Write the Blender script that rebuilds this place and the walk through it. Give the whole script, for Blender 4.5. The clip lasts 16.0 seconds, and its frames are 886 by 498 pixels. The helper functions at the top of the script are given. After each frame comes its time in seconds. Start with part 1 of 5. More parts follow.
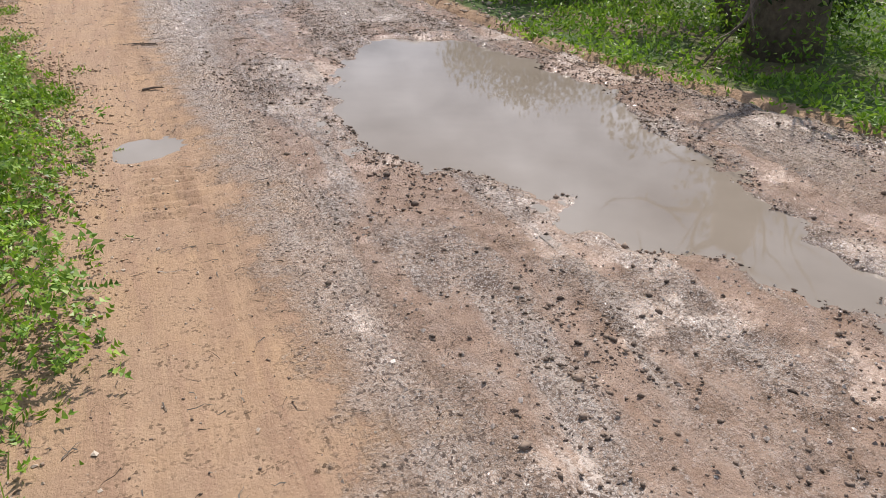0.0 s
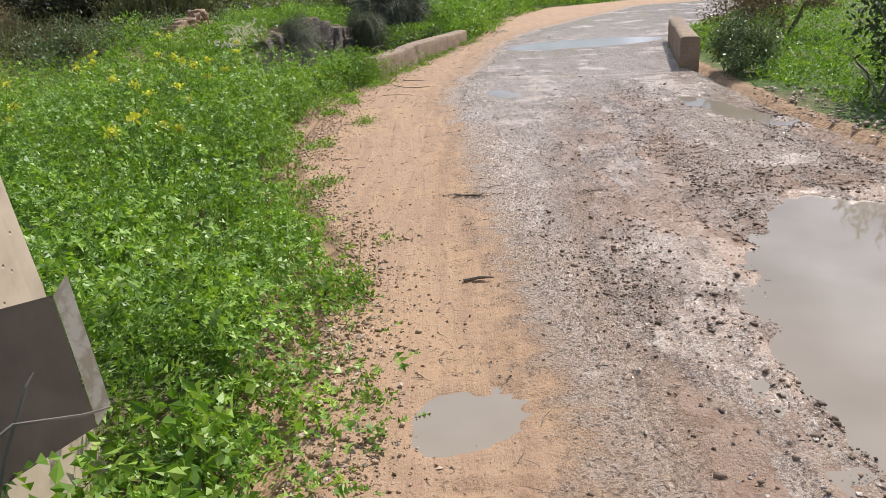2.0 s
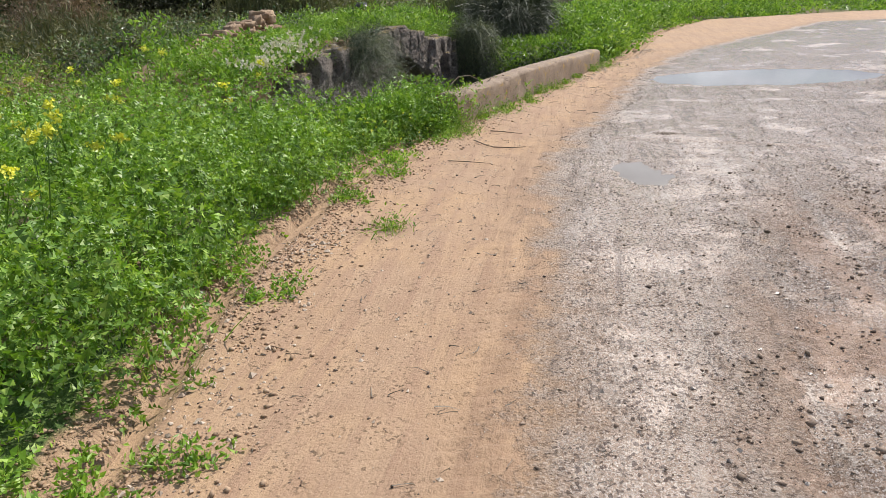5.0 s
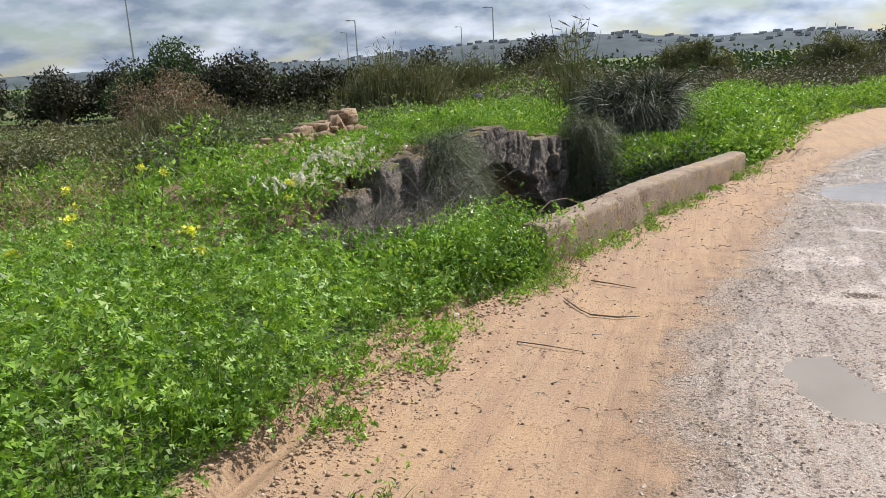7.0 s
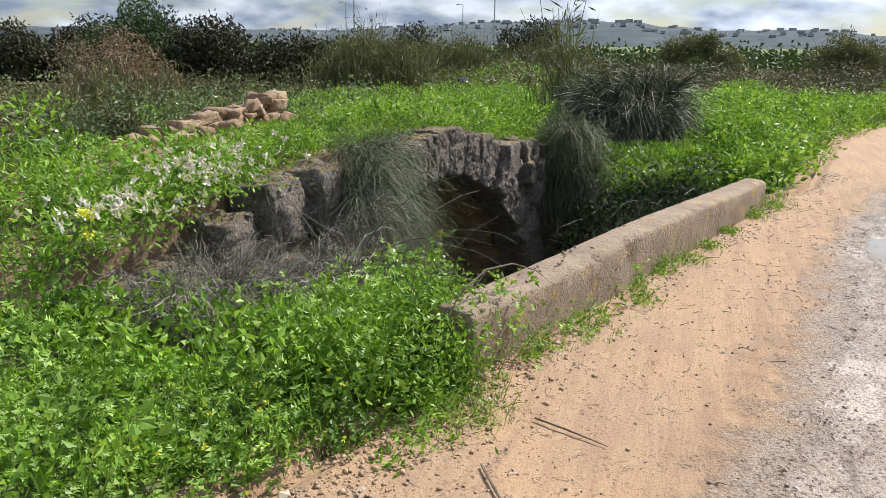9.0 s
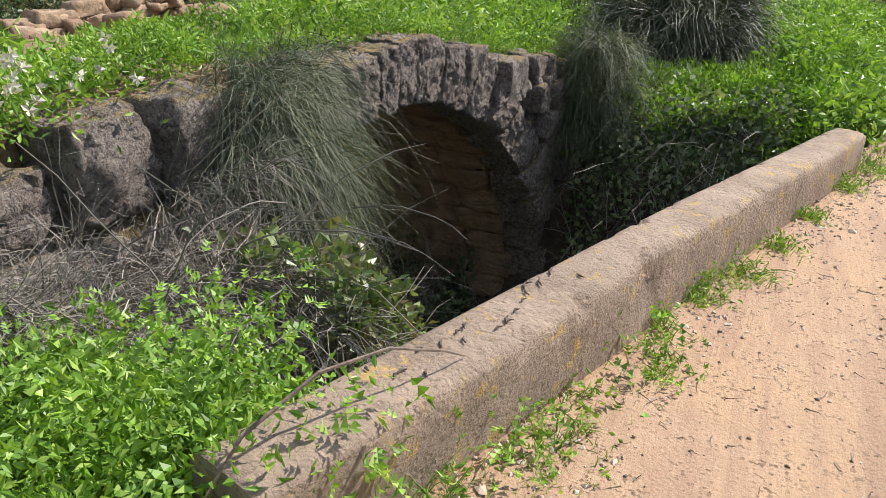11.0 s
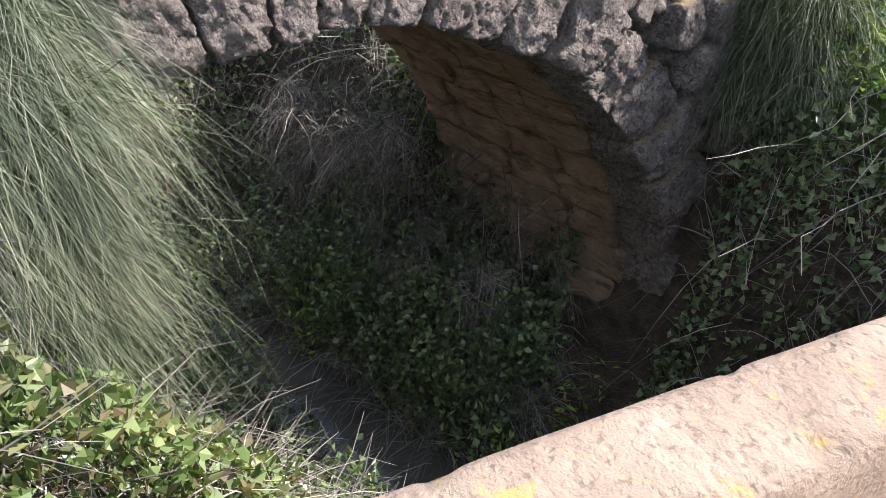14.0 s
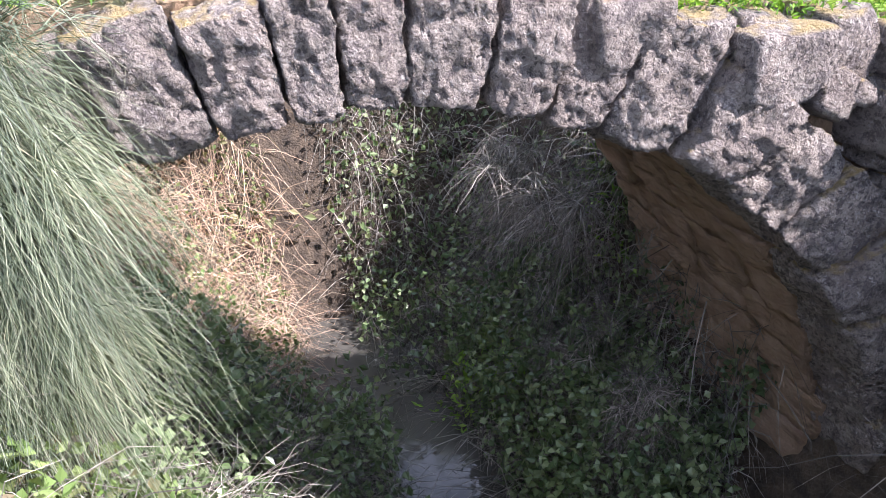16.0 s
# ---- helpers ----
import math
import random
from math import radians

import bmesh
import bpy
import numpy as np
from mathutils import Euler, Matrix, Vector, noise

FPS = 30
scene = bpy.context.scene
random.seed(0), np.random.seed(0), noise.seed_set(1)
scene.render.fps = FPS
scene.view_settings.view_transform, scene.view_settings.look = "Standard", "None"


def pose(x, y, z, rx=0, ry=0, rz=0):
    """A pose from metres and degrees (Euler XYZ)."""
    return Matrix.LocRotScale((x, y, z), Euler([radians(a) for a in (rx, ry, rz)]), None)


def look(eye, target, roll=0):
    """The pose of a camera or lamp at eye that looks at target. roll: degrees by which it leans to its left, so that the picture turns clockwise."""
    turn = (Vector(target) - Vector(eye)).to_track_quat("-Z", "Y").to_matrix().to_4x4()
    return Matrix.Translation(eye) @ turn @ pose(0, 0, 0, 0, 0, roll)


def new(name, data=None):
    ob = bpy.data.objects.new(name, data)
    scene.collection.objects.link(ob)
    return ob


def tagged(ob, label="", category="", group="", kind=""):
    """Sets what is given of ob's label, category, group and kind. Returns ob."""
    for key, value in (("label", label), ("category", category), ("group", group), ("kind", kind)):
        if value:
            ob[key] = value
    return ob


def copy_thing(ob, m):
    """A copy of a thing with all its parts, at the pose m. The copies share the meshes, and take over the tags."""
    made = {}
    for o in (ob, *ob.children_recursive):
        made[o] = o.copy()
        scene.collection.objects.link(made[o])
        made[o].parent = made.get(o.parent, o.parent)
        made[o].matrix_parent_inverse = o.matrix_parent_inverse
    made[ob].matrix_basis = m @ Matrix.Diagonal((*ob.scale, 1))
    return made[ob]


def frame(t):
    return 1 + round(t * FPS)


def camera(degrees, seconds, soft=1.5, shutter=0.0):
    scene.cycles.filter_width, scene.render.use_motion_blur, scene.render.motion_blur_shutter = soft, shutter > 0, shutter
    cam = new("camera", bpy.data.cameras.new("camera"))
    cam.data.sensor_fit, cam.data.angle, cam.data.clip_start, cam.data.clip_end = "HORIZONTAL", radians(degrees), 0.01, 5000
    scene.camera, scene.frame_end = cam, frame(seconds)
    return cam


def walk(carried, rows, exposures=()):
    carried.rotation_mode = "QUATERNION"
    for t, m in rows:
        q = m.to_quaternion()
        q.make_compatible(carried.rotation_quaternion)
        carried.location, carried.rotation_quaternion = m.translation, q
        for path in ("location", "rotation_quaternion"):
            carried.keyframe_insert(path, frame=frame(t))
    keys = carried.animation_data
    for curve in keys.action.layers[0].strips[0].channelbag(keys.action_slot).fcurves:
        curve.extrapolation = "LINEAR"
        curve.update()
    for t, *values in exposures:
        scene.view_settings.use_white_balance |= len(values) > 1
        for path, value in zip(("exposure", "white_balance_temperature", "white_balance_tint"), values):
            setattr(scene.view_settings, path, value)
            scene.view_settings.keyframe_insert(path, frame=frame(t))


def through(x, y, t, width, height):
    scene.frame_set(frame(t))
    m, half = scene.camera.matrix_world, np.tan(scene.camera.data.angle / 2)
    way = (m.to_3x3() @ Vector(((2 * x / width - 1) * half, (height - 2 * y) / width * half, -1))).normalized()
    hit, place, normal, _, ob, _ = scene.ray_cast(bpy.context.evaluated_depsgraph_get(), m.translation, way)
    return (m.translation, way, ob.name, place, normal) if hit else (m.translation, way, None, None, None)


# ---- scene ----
cam = camera(60.7, 16.0, soft=0.8)
METRES, EYE, TILT, LEAN, TURN = 16.0, 1.55, -28.0, -1.0, -22.0
ROWS = [
    (0.0, 0.0, 0.0, 0.0, -0.0, 0.0, -0.0),
    (0.5, -0.0127, 0.0291, 0.0138, 4.45, 0.74, -1.4),
    (1.0, -0.029, 0.0574, 0.03, 9.97, 2.89, -3.52),
    (1.5, -0.0423, 0.0861, 0.0434, 16.88, 5.02, -4.96),
    (2.0, -0.0544, 0.1155, 0.0551, 20.89, 5.88, -6.25),
    (2.5, -0.0639, 0.1479, 0.0711, 21.19, 4.56, -5.14),
    (3.0, -0.0735, 0.1795, 0.0875, 23.24, 2.83, -6.91),
    (3.5, -0.0863, 0.2083, 0.1052, 23.77, 4.03, -9.81),
    (4.0, -0.0962, 0.2402, 0.122, 24.32, 6.34, -12.49),
    (4.5, -0.1097, 0.273, 0.1361, 26.77, 5.16, -13.1),
    (5.0, -0.1211, 0.3038, 0.1532, 29.87, 4.4, -12.08),
    (7.5, -0.1879, 0.4342, 0.2242, 40.62, 8.59, -16.41),
    (8.0, -0.202, 0.4585, 0.2372, 40.67, 7.33, -17.65),
    (8.5, -0.2173, 0.4839, 0.2534, 38.54, 7.82, -17.81),
    (11.0, -0.2894, 0.6133, 0.3153, 40.95, -1.2, -21.3),
    (11.5, -0.2974, 0.6403, 0.3265, 44.01, -3.4, -23.52),
    (12.0, -0.3074, 0.6655, 0.3397, 46.78, -3.56, -27.09),
    (12.5, -0.315, 0.6916, 0.3521, 45.77, -2.15, -27.76),
    (13.0, -0.3239, 0.7166, 0.3619, 50.66, -7.27, -27.42),
    (13.5, -0.3336, 0.7397, 0.3717, 57.14, -13.58, -26.27),
    (14.0, -0.3397, 0.7634, 0.3798, 65.34, -19.61, -27.03),
    (14.5, -0.3474, 0.783, 0.3896, 73.1, -23.0, -28.36),
    (15.0, -0.3537, 0.801, 0.4, 80.63, -25.05, -27.61),
    (15.5, -0.358, 0.8163, 0.407, 88.94, -28.28, -27.86),
    (16.0, -0.367, 0.826, 0.4121, 93.18, -29.56, -25.72),
]
walk(cam, [(t, pose(0, 0, EYE, TILT, LEAN, TURN) @ pose(METRES * x, METRES * y, METRES * z, 90 + pitch, roll, yaw)) for t, x, y, z, yaw, pitch, roll in ROWS],
     exposures=[(0, -0.14, 6550, 15), (1.0, -0.2, 6550, 14), (2.5, 0.1, 6500, 13), (5.0, 0.06, 6500, 12), (8.5, 0.24, 6500, 10), (11.0, 0.44, 6500, 13), (12.5, 0.72, 6450, 14), (13.5, 1.08, 6350, 17), (14.0, 1.3, 6250, 18), (14.5, 1.78, 6100, 21), (16.0, 1.92, 5900, 24)])

# ---- sky, sun ----
SUN_AZ, SUN_EL = 36.0, 50.0          # degrees right of +y, degrees up
world = bpy.data.worlds.new("sky")
scene.world = world
world.use_nodes = True
wn, wl = world.node_tree.nodes, world.node_tree.links
wn.clear()


def wnode(kind, **props):
    n = wn.new(kind)
    for k, v in props.items():
        setattr(n, k, v)
    return n


sky = wnode("ShaderNodeTexSky", sky_type="NISHITA", dust_density=0.3, ozone_density=1.6, sun_disc=False, sun_elevation=radians(SUN_EL), sun_rotation=radians(SUN_AZ))
geo = wnode("ShaderNodeTexCoord")
sep = wnode("ShaderNodeSeparateXYZ")
wl.new(geo.outputs["Generated"], sep.inputs[0])
lift = wnode("ShaderNodeMath", operation="ADD")
lift.inputs[1].default_value = 0.38
wl.new(sep.outputs["Z"], lift.inputs[0])
flat = wnode("ShaderNodeVectorMath", operation="DIVIDE")
joinz = wnode("ShaderNodeCombineXYZ")
for k in range(3):
    wl.new(lift.outputs[0], joinz.inputs[k])
wl.new(geo.outputs["Generated"], flat.inputs[0])
wl.new(joinz.outputs[0], flat.inputs[1])
cloud = wnode("ShaderNodeTexNoise")
cloud.inputs["Scale"].default_value, cloud.inputs["Detail"].default_value, cloud.inputs["Roughness"].default_value = 3.2, 9, 0.55
wl.new(flat.outputs[0], cloud.inputs["Vector"])
cover = wnode("ShaderNodeValToRGB")
cover.color_ramp.elements[0].position, cover.color_ramp.elements[1].position = 0.35, 0.53
wl.new(cloud.outputs["Fac"], cover.inputs[0])
body = wnode("ShaderNodeTexNoise")
body.inputs["Scale"].default_value, body.inputs["Detail"].default_value = 5.5, 8
wl.new(flat.outputs[0], body.inputs["Vector"])
shade = wnode("ShaderNodeValToRGB")
shade.color_ramp.elements[0].position, shade.color_ramp.elements[1].position = 0.38, 0.66
shade.color_ramp.elements[0].color = (2.9, 3.7, 5.0, 1)
shade.color_ramp.elements[1].color = (8.3, 9.1, 10.4, 1)
wl.new(body.outputs["Fac"], shade.inputs[0])
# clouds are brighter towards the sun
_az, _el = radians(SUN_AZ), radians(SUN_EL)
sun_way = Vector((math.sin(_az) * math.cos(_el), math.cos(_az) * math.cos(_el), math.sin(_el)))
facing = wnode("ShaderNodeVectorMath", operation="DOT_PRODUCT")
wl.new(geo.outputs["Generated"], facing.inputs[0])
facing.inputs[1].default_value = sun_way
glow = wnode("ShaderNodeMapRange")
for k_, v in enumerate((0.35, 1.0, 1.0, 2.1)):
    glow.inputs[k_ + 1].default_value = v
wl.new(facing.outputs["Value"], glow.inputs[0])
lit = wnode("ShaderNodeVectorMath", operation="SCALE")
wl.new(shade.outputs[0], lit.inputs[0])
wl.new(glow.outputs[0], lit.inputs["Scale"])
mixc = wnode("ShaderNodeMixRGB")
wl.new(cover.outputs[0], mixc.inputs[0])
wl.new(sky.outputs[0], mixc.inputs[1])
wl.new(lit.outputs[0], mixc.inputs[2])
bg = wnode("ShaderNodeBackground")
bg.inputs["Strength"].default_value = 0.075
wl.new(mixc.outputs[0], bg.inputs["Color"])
wout = wnode("ShaderNodeOutputWorld")
wl.new(bg.outputs[0], wout.inputs["Surface"])

sun = new("sun", bpy.data.lights.new("sun", "SUN"))
sun.data.energy, sun.data.angle, sun.data.color = 5.0, radians(0.6), (1.0, 0.95, 0.87)
sun.matrix_world = look(sun_way * 50, (0, 0, 0))

# ---- materials ----


class Mat:
    """A node material with short calls for its nodes."""

    def __init__(self, name, rough=0.9, metal=0.0):
        self.m = bpy.data.materials.new(name)
        self.m.use_nodes = True
        self.n, self.l = self.m.node_tree.nodes, self.m.node_tree.links
        self.b = self.n["Principled BSDF"]
        self.out = self.n["Material Output"]
        self.b.inputs["Roughness"].default_value, self.b.inputs["Metallic"].default_value = rough, metal
        self.co = self.n.new("ShaderNodeTexCoord").outputs["Object"]

    def noise(self, scale, detail=6, rough=0.6, distort=0.0, co=None):
        t = self.n.new("ShaderNodeTexNoise")
        t.inputs["Scale"].default_value, t.inputs["Detail"].default_value = scale, detail
        t.inputs["Roughness"].default_value, t.inputs["Distortion"].default_value = rough, distort
        self.l.new(co or self.co, t.inputs["Vector"])
        return t.outputs["Fac"]

    def cells(self, scale, feature="F1", co=None):
        t = self.n.new("ShaderNodeTexVoronoi")
        t.feature = feature
        t.inputs["Scale"].default_value = scale
        self.l.new(co or self.co, t.inputs["Vector"])
        return t.outputs["Distance"]

    def cellcol(self, scale):
        """A random grey for each small cell."""
        t = self.n.new("ShaderNodeTexVoronoi")
        t.inputs["Scale"].default_value = scale
        self.l.new(self.co, t.inputs["Vector"])
        s = self.n.new("ShaderNodeSeparateColor")
        self.l.new(t.outputs["Color"], s.inputs[0])
        return s.outputs[0]

    def ramp(self, fac, *stops):
        r = self.n.new("ShaderNodeValToRGB")
        while len(r.color_ramp.elements) < len(stops):
            r.color_ramp.elements.new(0.5)
        for e, (p, c) in zip(r.color_ramp.elements, stops):
            e.position = p
            e.color = (*c, 1) if len(c) == 3 else c
        self.l.new(fac, r.inputs[0])
        return r.outputs[0]

    def grey(self, fac, a, b, lo=0.0, hi=1.0):
        m = self.n.new("ShaderNodeMapRange")
        for k, v in enumerate((a, b, lo, hi)):
            m.inputs[k + 1].default_value = v
        self.l.new(fac, m.inputs[0])
        return m.outputs[0]

    def math(self, op, a, b):
        m = self.n.new("ShaderNodeMath")
        m.operation = op
        for k, v in enumerate((a, b)):
            if isinstance(v, (int, float)):
                m.inputs[k].default_value = v
            else:
                self.l.new(v, m.inputs[k])
        return m.outputs[0]

    def mix(self, fac, a, b, mode="MIX"):
        m = self.n.new("ShaderNodeMixRGB")
        m.blend_type = mode
        for k, v in enumerate((fac, a, b)):
            if isinstance(v, (int, float)):
                m.inputs[k].default_value = v if k == 0 else (v, v, v, 1)
            elif isinstance(v, tuple):
                m.inputs[k].default_value = (*v, 1)
            else:
                self.l.new(v, m.inputs[k])
        return m.outputs[0]

    def island(self):
        return self.n.new("ShaderNodeNewGeometry").outputs["Random Per Island"]

    def one(self):
        return self.n.new("ShaderNodeObjectInfo").outputs["Random"]

    def attr(self, name):
        a = self.n.new("ShaderNodeAttribute")
        a.attribute_name = name
        s = self.n.new("ShaderNodeSeparateColor")
        self.l.new(a.outputs["Color"], s.inputs[0])
        return s.outputs

    def set(self, color=None, rough=None, bump=None, strength=0.5, dist=0.02):
        if color is not None:
            if isinstance(color, tuple):
                self.b.inputs["Base Color"].default_value = (*color, 1)
            else:
                self.l.new(color, self.b.inputs["Base Color"])
        if rough is not None:
            self.l.new(rough, self.b.inputs["Roughness"])
        if bump is not None:
            u = self.n.new("ShaderNodeBump")
            u.inputs["Strength"].default_value, u.inputs["Distance"].default_value = strength, dist
            self.l.new(bump, u.inputs["Height"])
            self.l.new(u.outputs[0], self.b.inputs["Normal"])
        return self.m

    def leafy(self, color, through=0.35, tint=(1.0, 1.0, 0.5)):
        """Thin leaf: part of the light passes through it."""
        self.set(color)
        tr = self.n.new("ShaderNodeBsdfTranslucent")
        self.l.new(self.mix(1.0, color, tint, "MULTIPLY"), tr.inputs[0])
        mx = self.n.new("ShaderNodeMixShader")
        mx.inputs[0].default_value = through
        self.l.new(self.b.outputs[0], mx.inputs[1])
        self.l.new(tr.outputs[0], mx.inputs[2])
        self.l.new(mx.outputs[0], self.out.inputs["Surface"])
        return self.m


def leaf_mat(name, *cols, rough=0.55, through=0.35, patch=2.2):
    k = Mat(name, rough)
    n = len(cols)
    base = k.ramp(k.island(), *[(i / max(n - 1, 1), c) for i, c in enumerate(cols)])
    tone = k.ramp(k.noise(patch, 3), (0.32, (0.45, 0.5, 0.45)), (0.68, (1.3, 1.22, 1.1)))
    return k.leafy(k.mix(1.0, base, tone, "MULTIPLY"), through)


M_weed = leaf_mat("weed leaf", (0.095, 0.21, 0.022), (0.18, 0.36, 0.04), (0.28, 0.48, 0.065), (0.42, 0.60, 0.14), through=0.37, rough=0.45, patch=3.0)
M_grass = leaf_mat("grass blade", (0.12, 0.26, 0.04), (0.22, 0.38, 0.07), (0.38, 0.44, 0.16), through=0.45)
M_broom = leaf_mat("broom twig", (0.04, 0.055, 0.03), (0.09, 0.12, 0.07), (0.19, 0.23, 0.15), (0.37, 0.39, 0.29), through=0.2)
# same twig greens, darkened in the colour for the shaded broom
M_broomshade = leaf_mat("shaded broom twig", (0.035, 0.05, 0.025), (0.075, 0.10, 0.05), (0.15, 0.18, 0.10), (0.25, 0.27, 0.17), through=0.2)
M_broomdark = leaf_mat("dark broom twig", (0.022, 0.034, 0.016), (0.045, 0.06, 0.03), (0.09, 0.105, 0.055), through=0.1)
M_dry = leaf_mat("dry twig", (0.08, 0.073, 0.07), (0.20, 0.182, 0.17), (0.43, 0.40, 0.375), through=0.05, rough=0.8)
M_drypink = leaf_mat("dry reddish brush", (0.34, 0.21, 0.16), (0.52, 0.38, 0.30), (0.64, 0.52, 0.42), through=0.2, rough=0.8)
# bramble leaves in two sets, shaded and sunny, the difference put into colour
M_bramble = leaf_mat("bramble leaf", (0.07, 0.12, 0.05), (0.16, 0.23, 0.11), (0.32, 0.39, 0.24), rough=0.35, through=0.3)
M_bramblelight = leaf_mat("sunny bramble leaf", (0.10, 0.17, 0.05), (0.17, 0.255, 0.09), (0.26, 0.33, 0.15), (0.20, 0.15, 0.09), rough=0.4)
M_reed = leaf_mat("reed", (0.09, 0.11, 0.045), (0.15, 0.16, 0.07), (0.24, 0.23, 0.12), through=0.2)
M_reedbelt = leaf_mat("brown reed", (0.07, 0.065, 0.035), (0.12, 0.11, 0.06), (0.20, 0.17, 0.10), through=0.15, patch=0.6)
M_tree = leaf_mat("tree leaf", (0.025, 0.05, 0.015), (0.05, 0.09, 0.025), (0.08, 0.13, 0.04), through=0.2, patch=0.6)
M_treedark = leaf_mat("dark tree leaf", (0.028, 0.032, 0.014), (0.05, 0.05, 0.022), (0.07, 0.07, 0.03), through=0.1, patch=0.5)
M_tamarisk = leaf_mat("brown tamarisk", (0.19, 0.13, 0.08), (0.29, 0.20, 0.125), (0.37, 0.27, 0.17), through=0.1, patch=0.5)
M_yellow = leaf_mat("yellow petal", (0.72, 0.74, 0.05), (0.85, 0.86, 0.16), through=0.25)
M_white = leaf_mat("white petal", (0.74, 0.66, 0.70), (0.86, 0.84, 0.84), through=0.3)

k = Mat("road", 0.7)
z = k.attr("zone")
big, mid, fine, grit = k.noise(1.3, 5), k.noise(7, 6), k.noise(60, 5, 0.7), k.noise(240, 3, 0.7)
c1, c2 = k.cellcol(95), k.cellcol(210)
stretch = k.n.new("ShaderNodeMapping")
stretch.inputs["Scale"].default_value = (9, 0.9, 1)
k.l.new(k.co, stretch.inputs[0])
lines = k.noise(1.0, 8, 0.7, 0.3, stretch.outputs[0])
tan = k.mix(k.grey(mid, 0.3, 0.7), (0.355, 0.228, 0.142), (0.44, 0.295, 0.188))
tan = k.mix(k.grey(big, 0.42, 0.62, 0.0, 0.6), tan, (0.47, 0.30, 0.165))
tan = k.mix(k.grey(lines, 0.48, 0.60, 0.0, 0.75), tan, (0.34, 0.21, 0.135))
tan = k.mix(k.math("MULTIPLY", k.grey(c1, 0.82, 0.9), k.grey(mid, 0.42, 0.6)), tan, (0.17, 0.105, 0.06))
tan = k.mix(k.grey(c2, 0.86, 1.0, 0.0, 0.3), tan, (0.60, 0.44, 0.30))
damp = k.math("MULTIPLY", z[0], k.grey(k.math("ADD", lines, k.math("SUBTRACT", mid, 0.5)), 0.35, 0.62))
tan = k.mix(k.math("MULTIPLY", damp, 0.75), tan, (0.30, 0.19, 0.115))
conc = k.mix(k.grey(mid, 0.3, 0.7), (0.37, 0.27, 0.205), (0.52, 0.40, 0.315))
conc = k.mix(k.grey(c2, 0.6, 0.7, 0.0, 0.85), conc, (0.66, 0.575, 0.50))
conc = k.mix(k.grey(c1, 0.78, 0.86, 0.0, 0.85), conc, (0.12, 0.085, 0.07))
conc = k.mix(k.grey(lines, 0.5, 0.66, 0.0, 0.5), conc, (0.56, 0.485, 0.42))
conc = k.mix(k.grey(lines, 0.46, 0.34, 0.0, 0.7), conc, (0.20, 0.15, 0.12))
mud = k.mix(k.grey(mid, 0.38, 0.6), (0.19, 0.125, 0.085), (0.42, 0.30, 0.22))
wide = k.n.new("ShaderNodeMapping")
wide.inputs["Scale"].default_value = (2.6, 0.7, 1)
k.l.new(k.co, wide.inputs[0])
bands = k.noise(1.0, 5, 0.6, 0.6, wide.outputs[0])
clay = k.mix(k.grey(mid, 0.35, 0.65), (0.36, 0.235, 0.16), (0.46, 0.32, 0.235))
mud = k.mix(k.grey(lines, 0.5, 0.6, 0.0, 0.75), mud, (0.50, 0.41, 0.34))
mud = k.mix(k.grey(fine, 0.5, 0.66, 0.0, 0.85), mud, (0.52, 0.45, 0.39))
mud = k.mix(k.grey(c1, 0.62, 0.85, 0.0, 0.8), mud, (0.13, 0.09, 0.065))
mud = k.mix(k.grey(c2, 0.7, 0.95, 0.0, 0.8), mud, (0.62, 0.55, 0.49))
mud = k.mix(k.grey(bands, 0.46, 0.56, 0.0, 0.85), mud, clay)
ragged = k.math("ADD", k.math("MULTIPLY", k.math("SUBTRACT", fine, 0.5), 0.9), k.math("MULTIPLY", k.math("SUBTRACT", mid, 0.5), 1.0))
f_conc = k.grey(k.math("ADD", z[1], ragged), 0.2, 0.8)
f_mud = k.grey(k.math("ADD", z[2], ragged), 0.25, 0.75)
col = k.mix(f_mud, k.mix(f_conc, tan, conc), mud)
wet = k.math("MULTIPLY", k.math("MAXIMUM", f_conc, f_mud), k.grey(k.math("ADD", big, k.math("MULTIPLY", fine, 0.35)), 0.40, 0.62))
M_road = k.set(col, k.grey(wet, 0, 1, 0.85, 0.13), k.math("ADD", k.math("MULTIPLY", fine, k.grey(k.math("SUBTRACT", k.math("MAXIMUM", f_conc, f_mud), k.math("MULTIPLY", wet, 0.7)), 0, 1, 0.3, 1.1)), k.math("ADD", k.math("MULTIPLY", k.math("MULTIPLY", c1, 0.5), k.math("MAXIMUM", f_conc, f_mud)), k.math("MULTIPLY", lines, 0.5))), 0.9, 0.032)

k = Mat("soil", 0.95)
soil = k.mix(k.grey(k.noise(5, 6), 0.35, 0.65), (0.13, 0.105, 0.05), (0.24, 0.17, 0.10))
green = k.mix(k.grey(k.noise(11, 6), 0.35, 0.65), (0.05, 0.10, 0.02), (0.12, 0.18, 0.04))
z = k.attr("zone")
sand = k.mix(k.grey(k.noise(14, 6), 0.35, 0.65), (0.30, 0.19, 0.115), (0.47, 0.32, 0.20))
# earth coloured extra dark, to deepen the shade down in the gully
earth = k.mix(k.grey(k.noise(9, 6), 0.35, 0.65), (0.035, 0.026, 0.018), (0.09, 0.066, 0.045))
col = k.mix(k.grey(k.noise(0.5, 5), 0.36, 0.52), soil, green)
col = k.mix(k.grey(k.math("ADD", z[0], k.math("SUBTRACT", k.noise(6, 6), 0.5)), 0.4, 0.6), col, sand)
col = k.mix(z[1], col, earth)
M_soil = k.set(col, None, k.noise(40, 5), 0.8, 0.04)

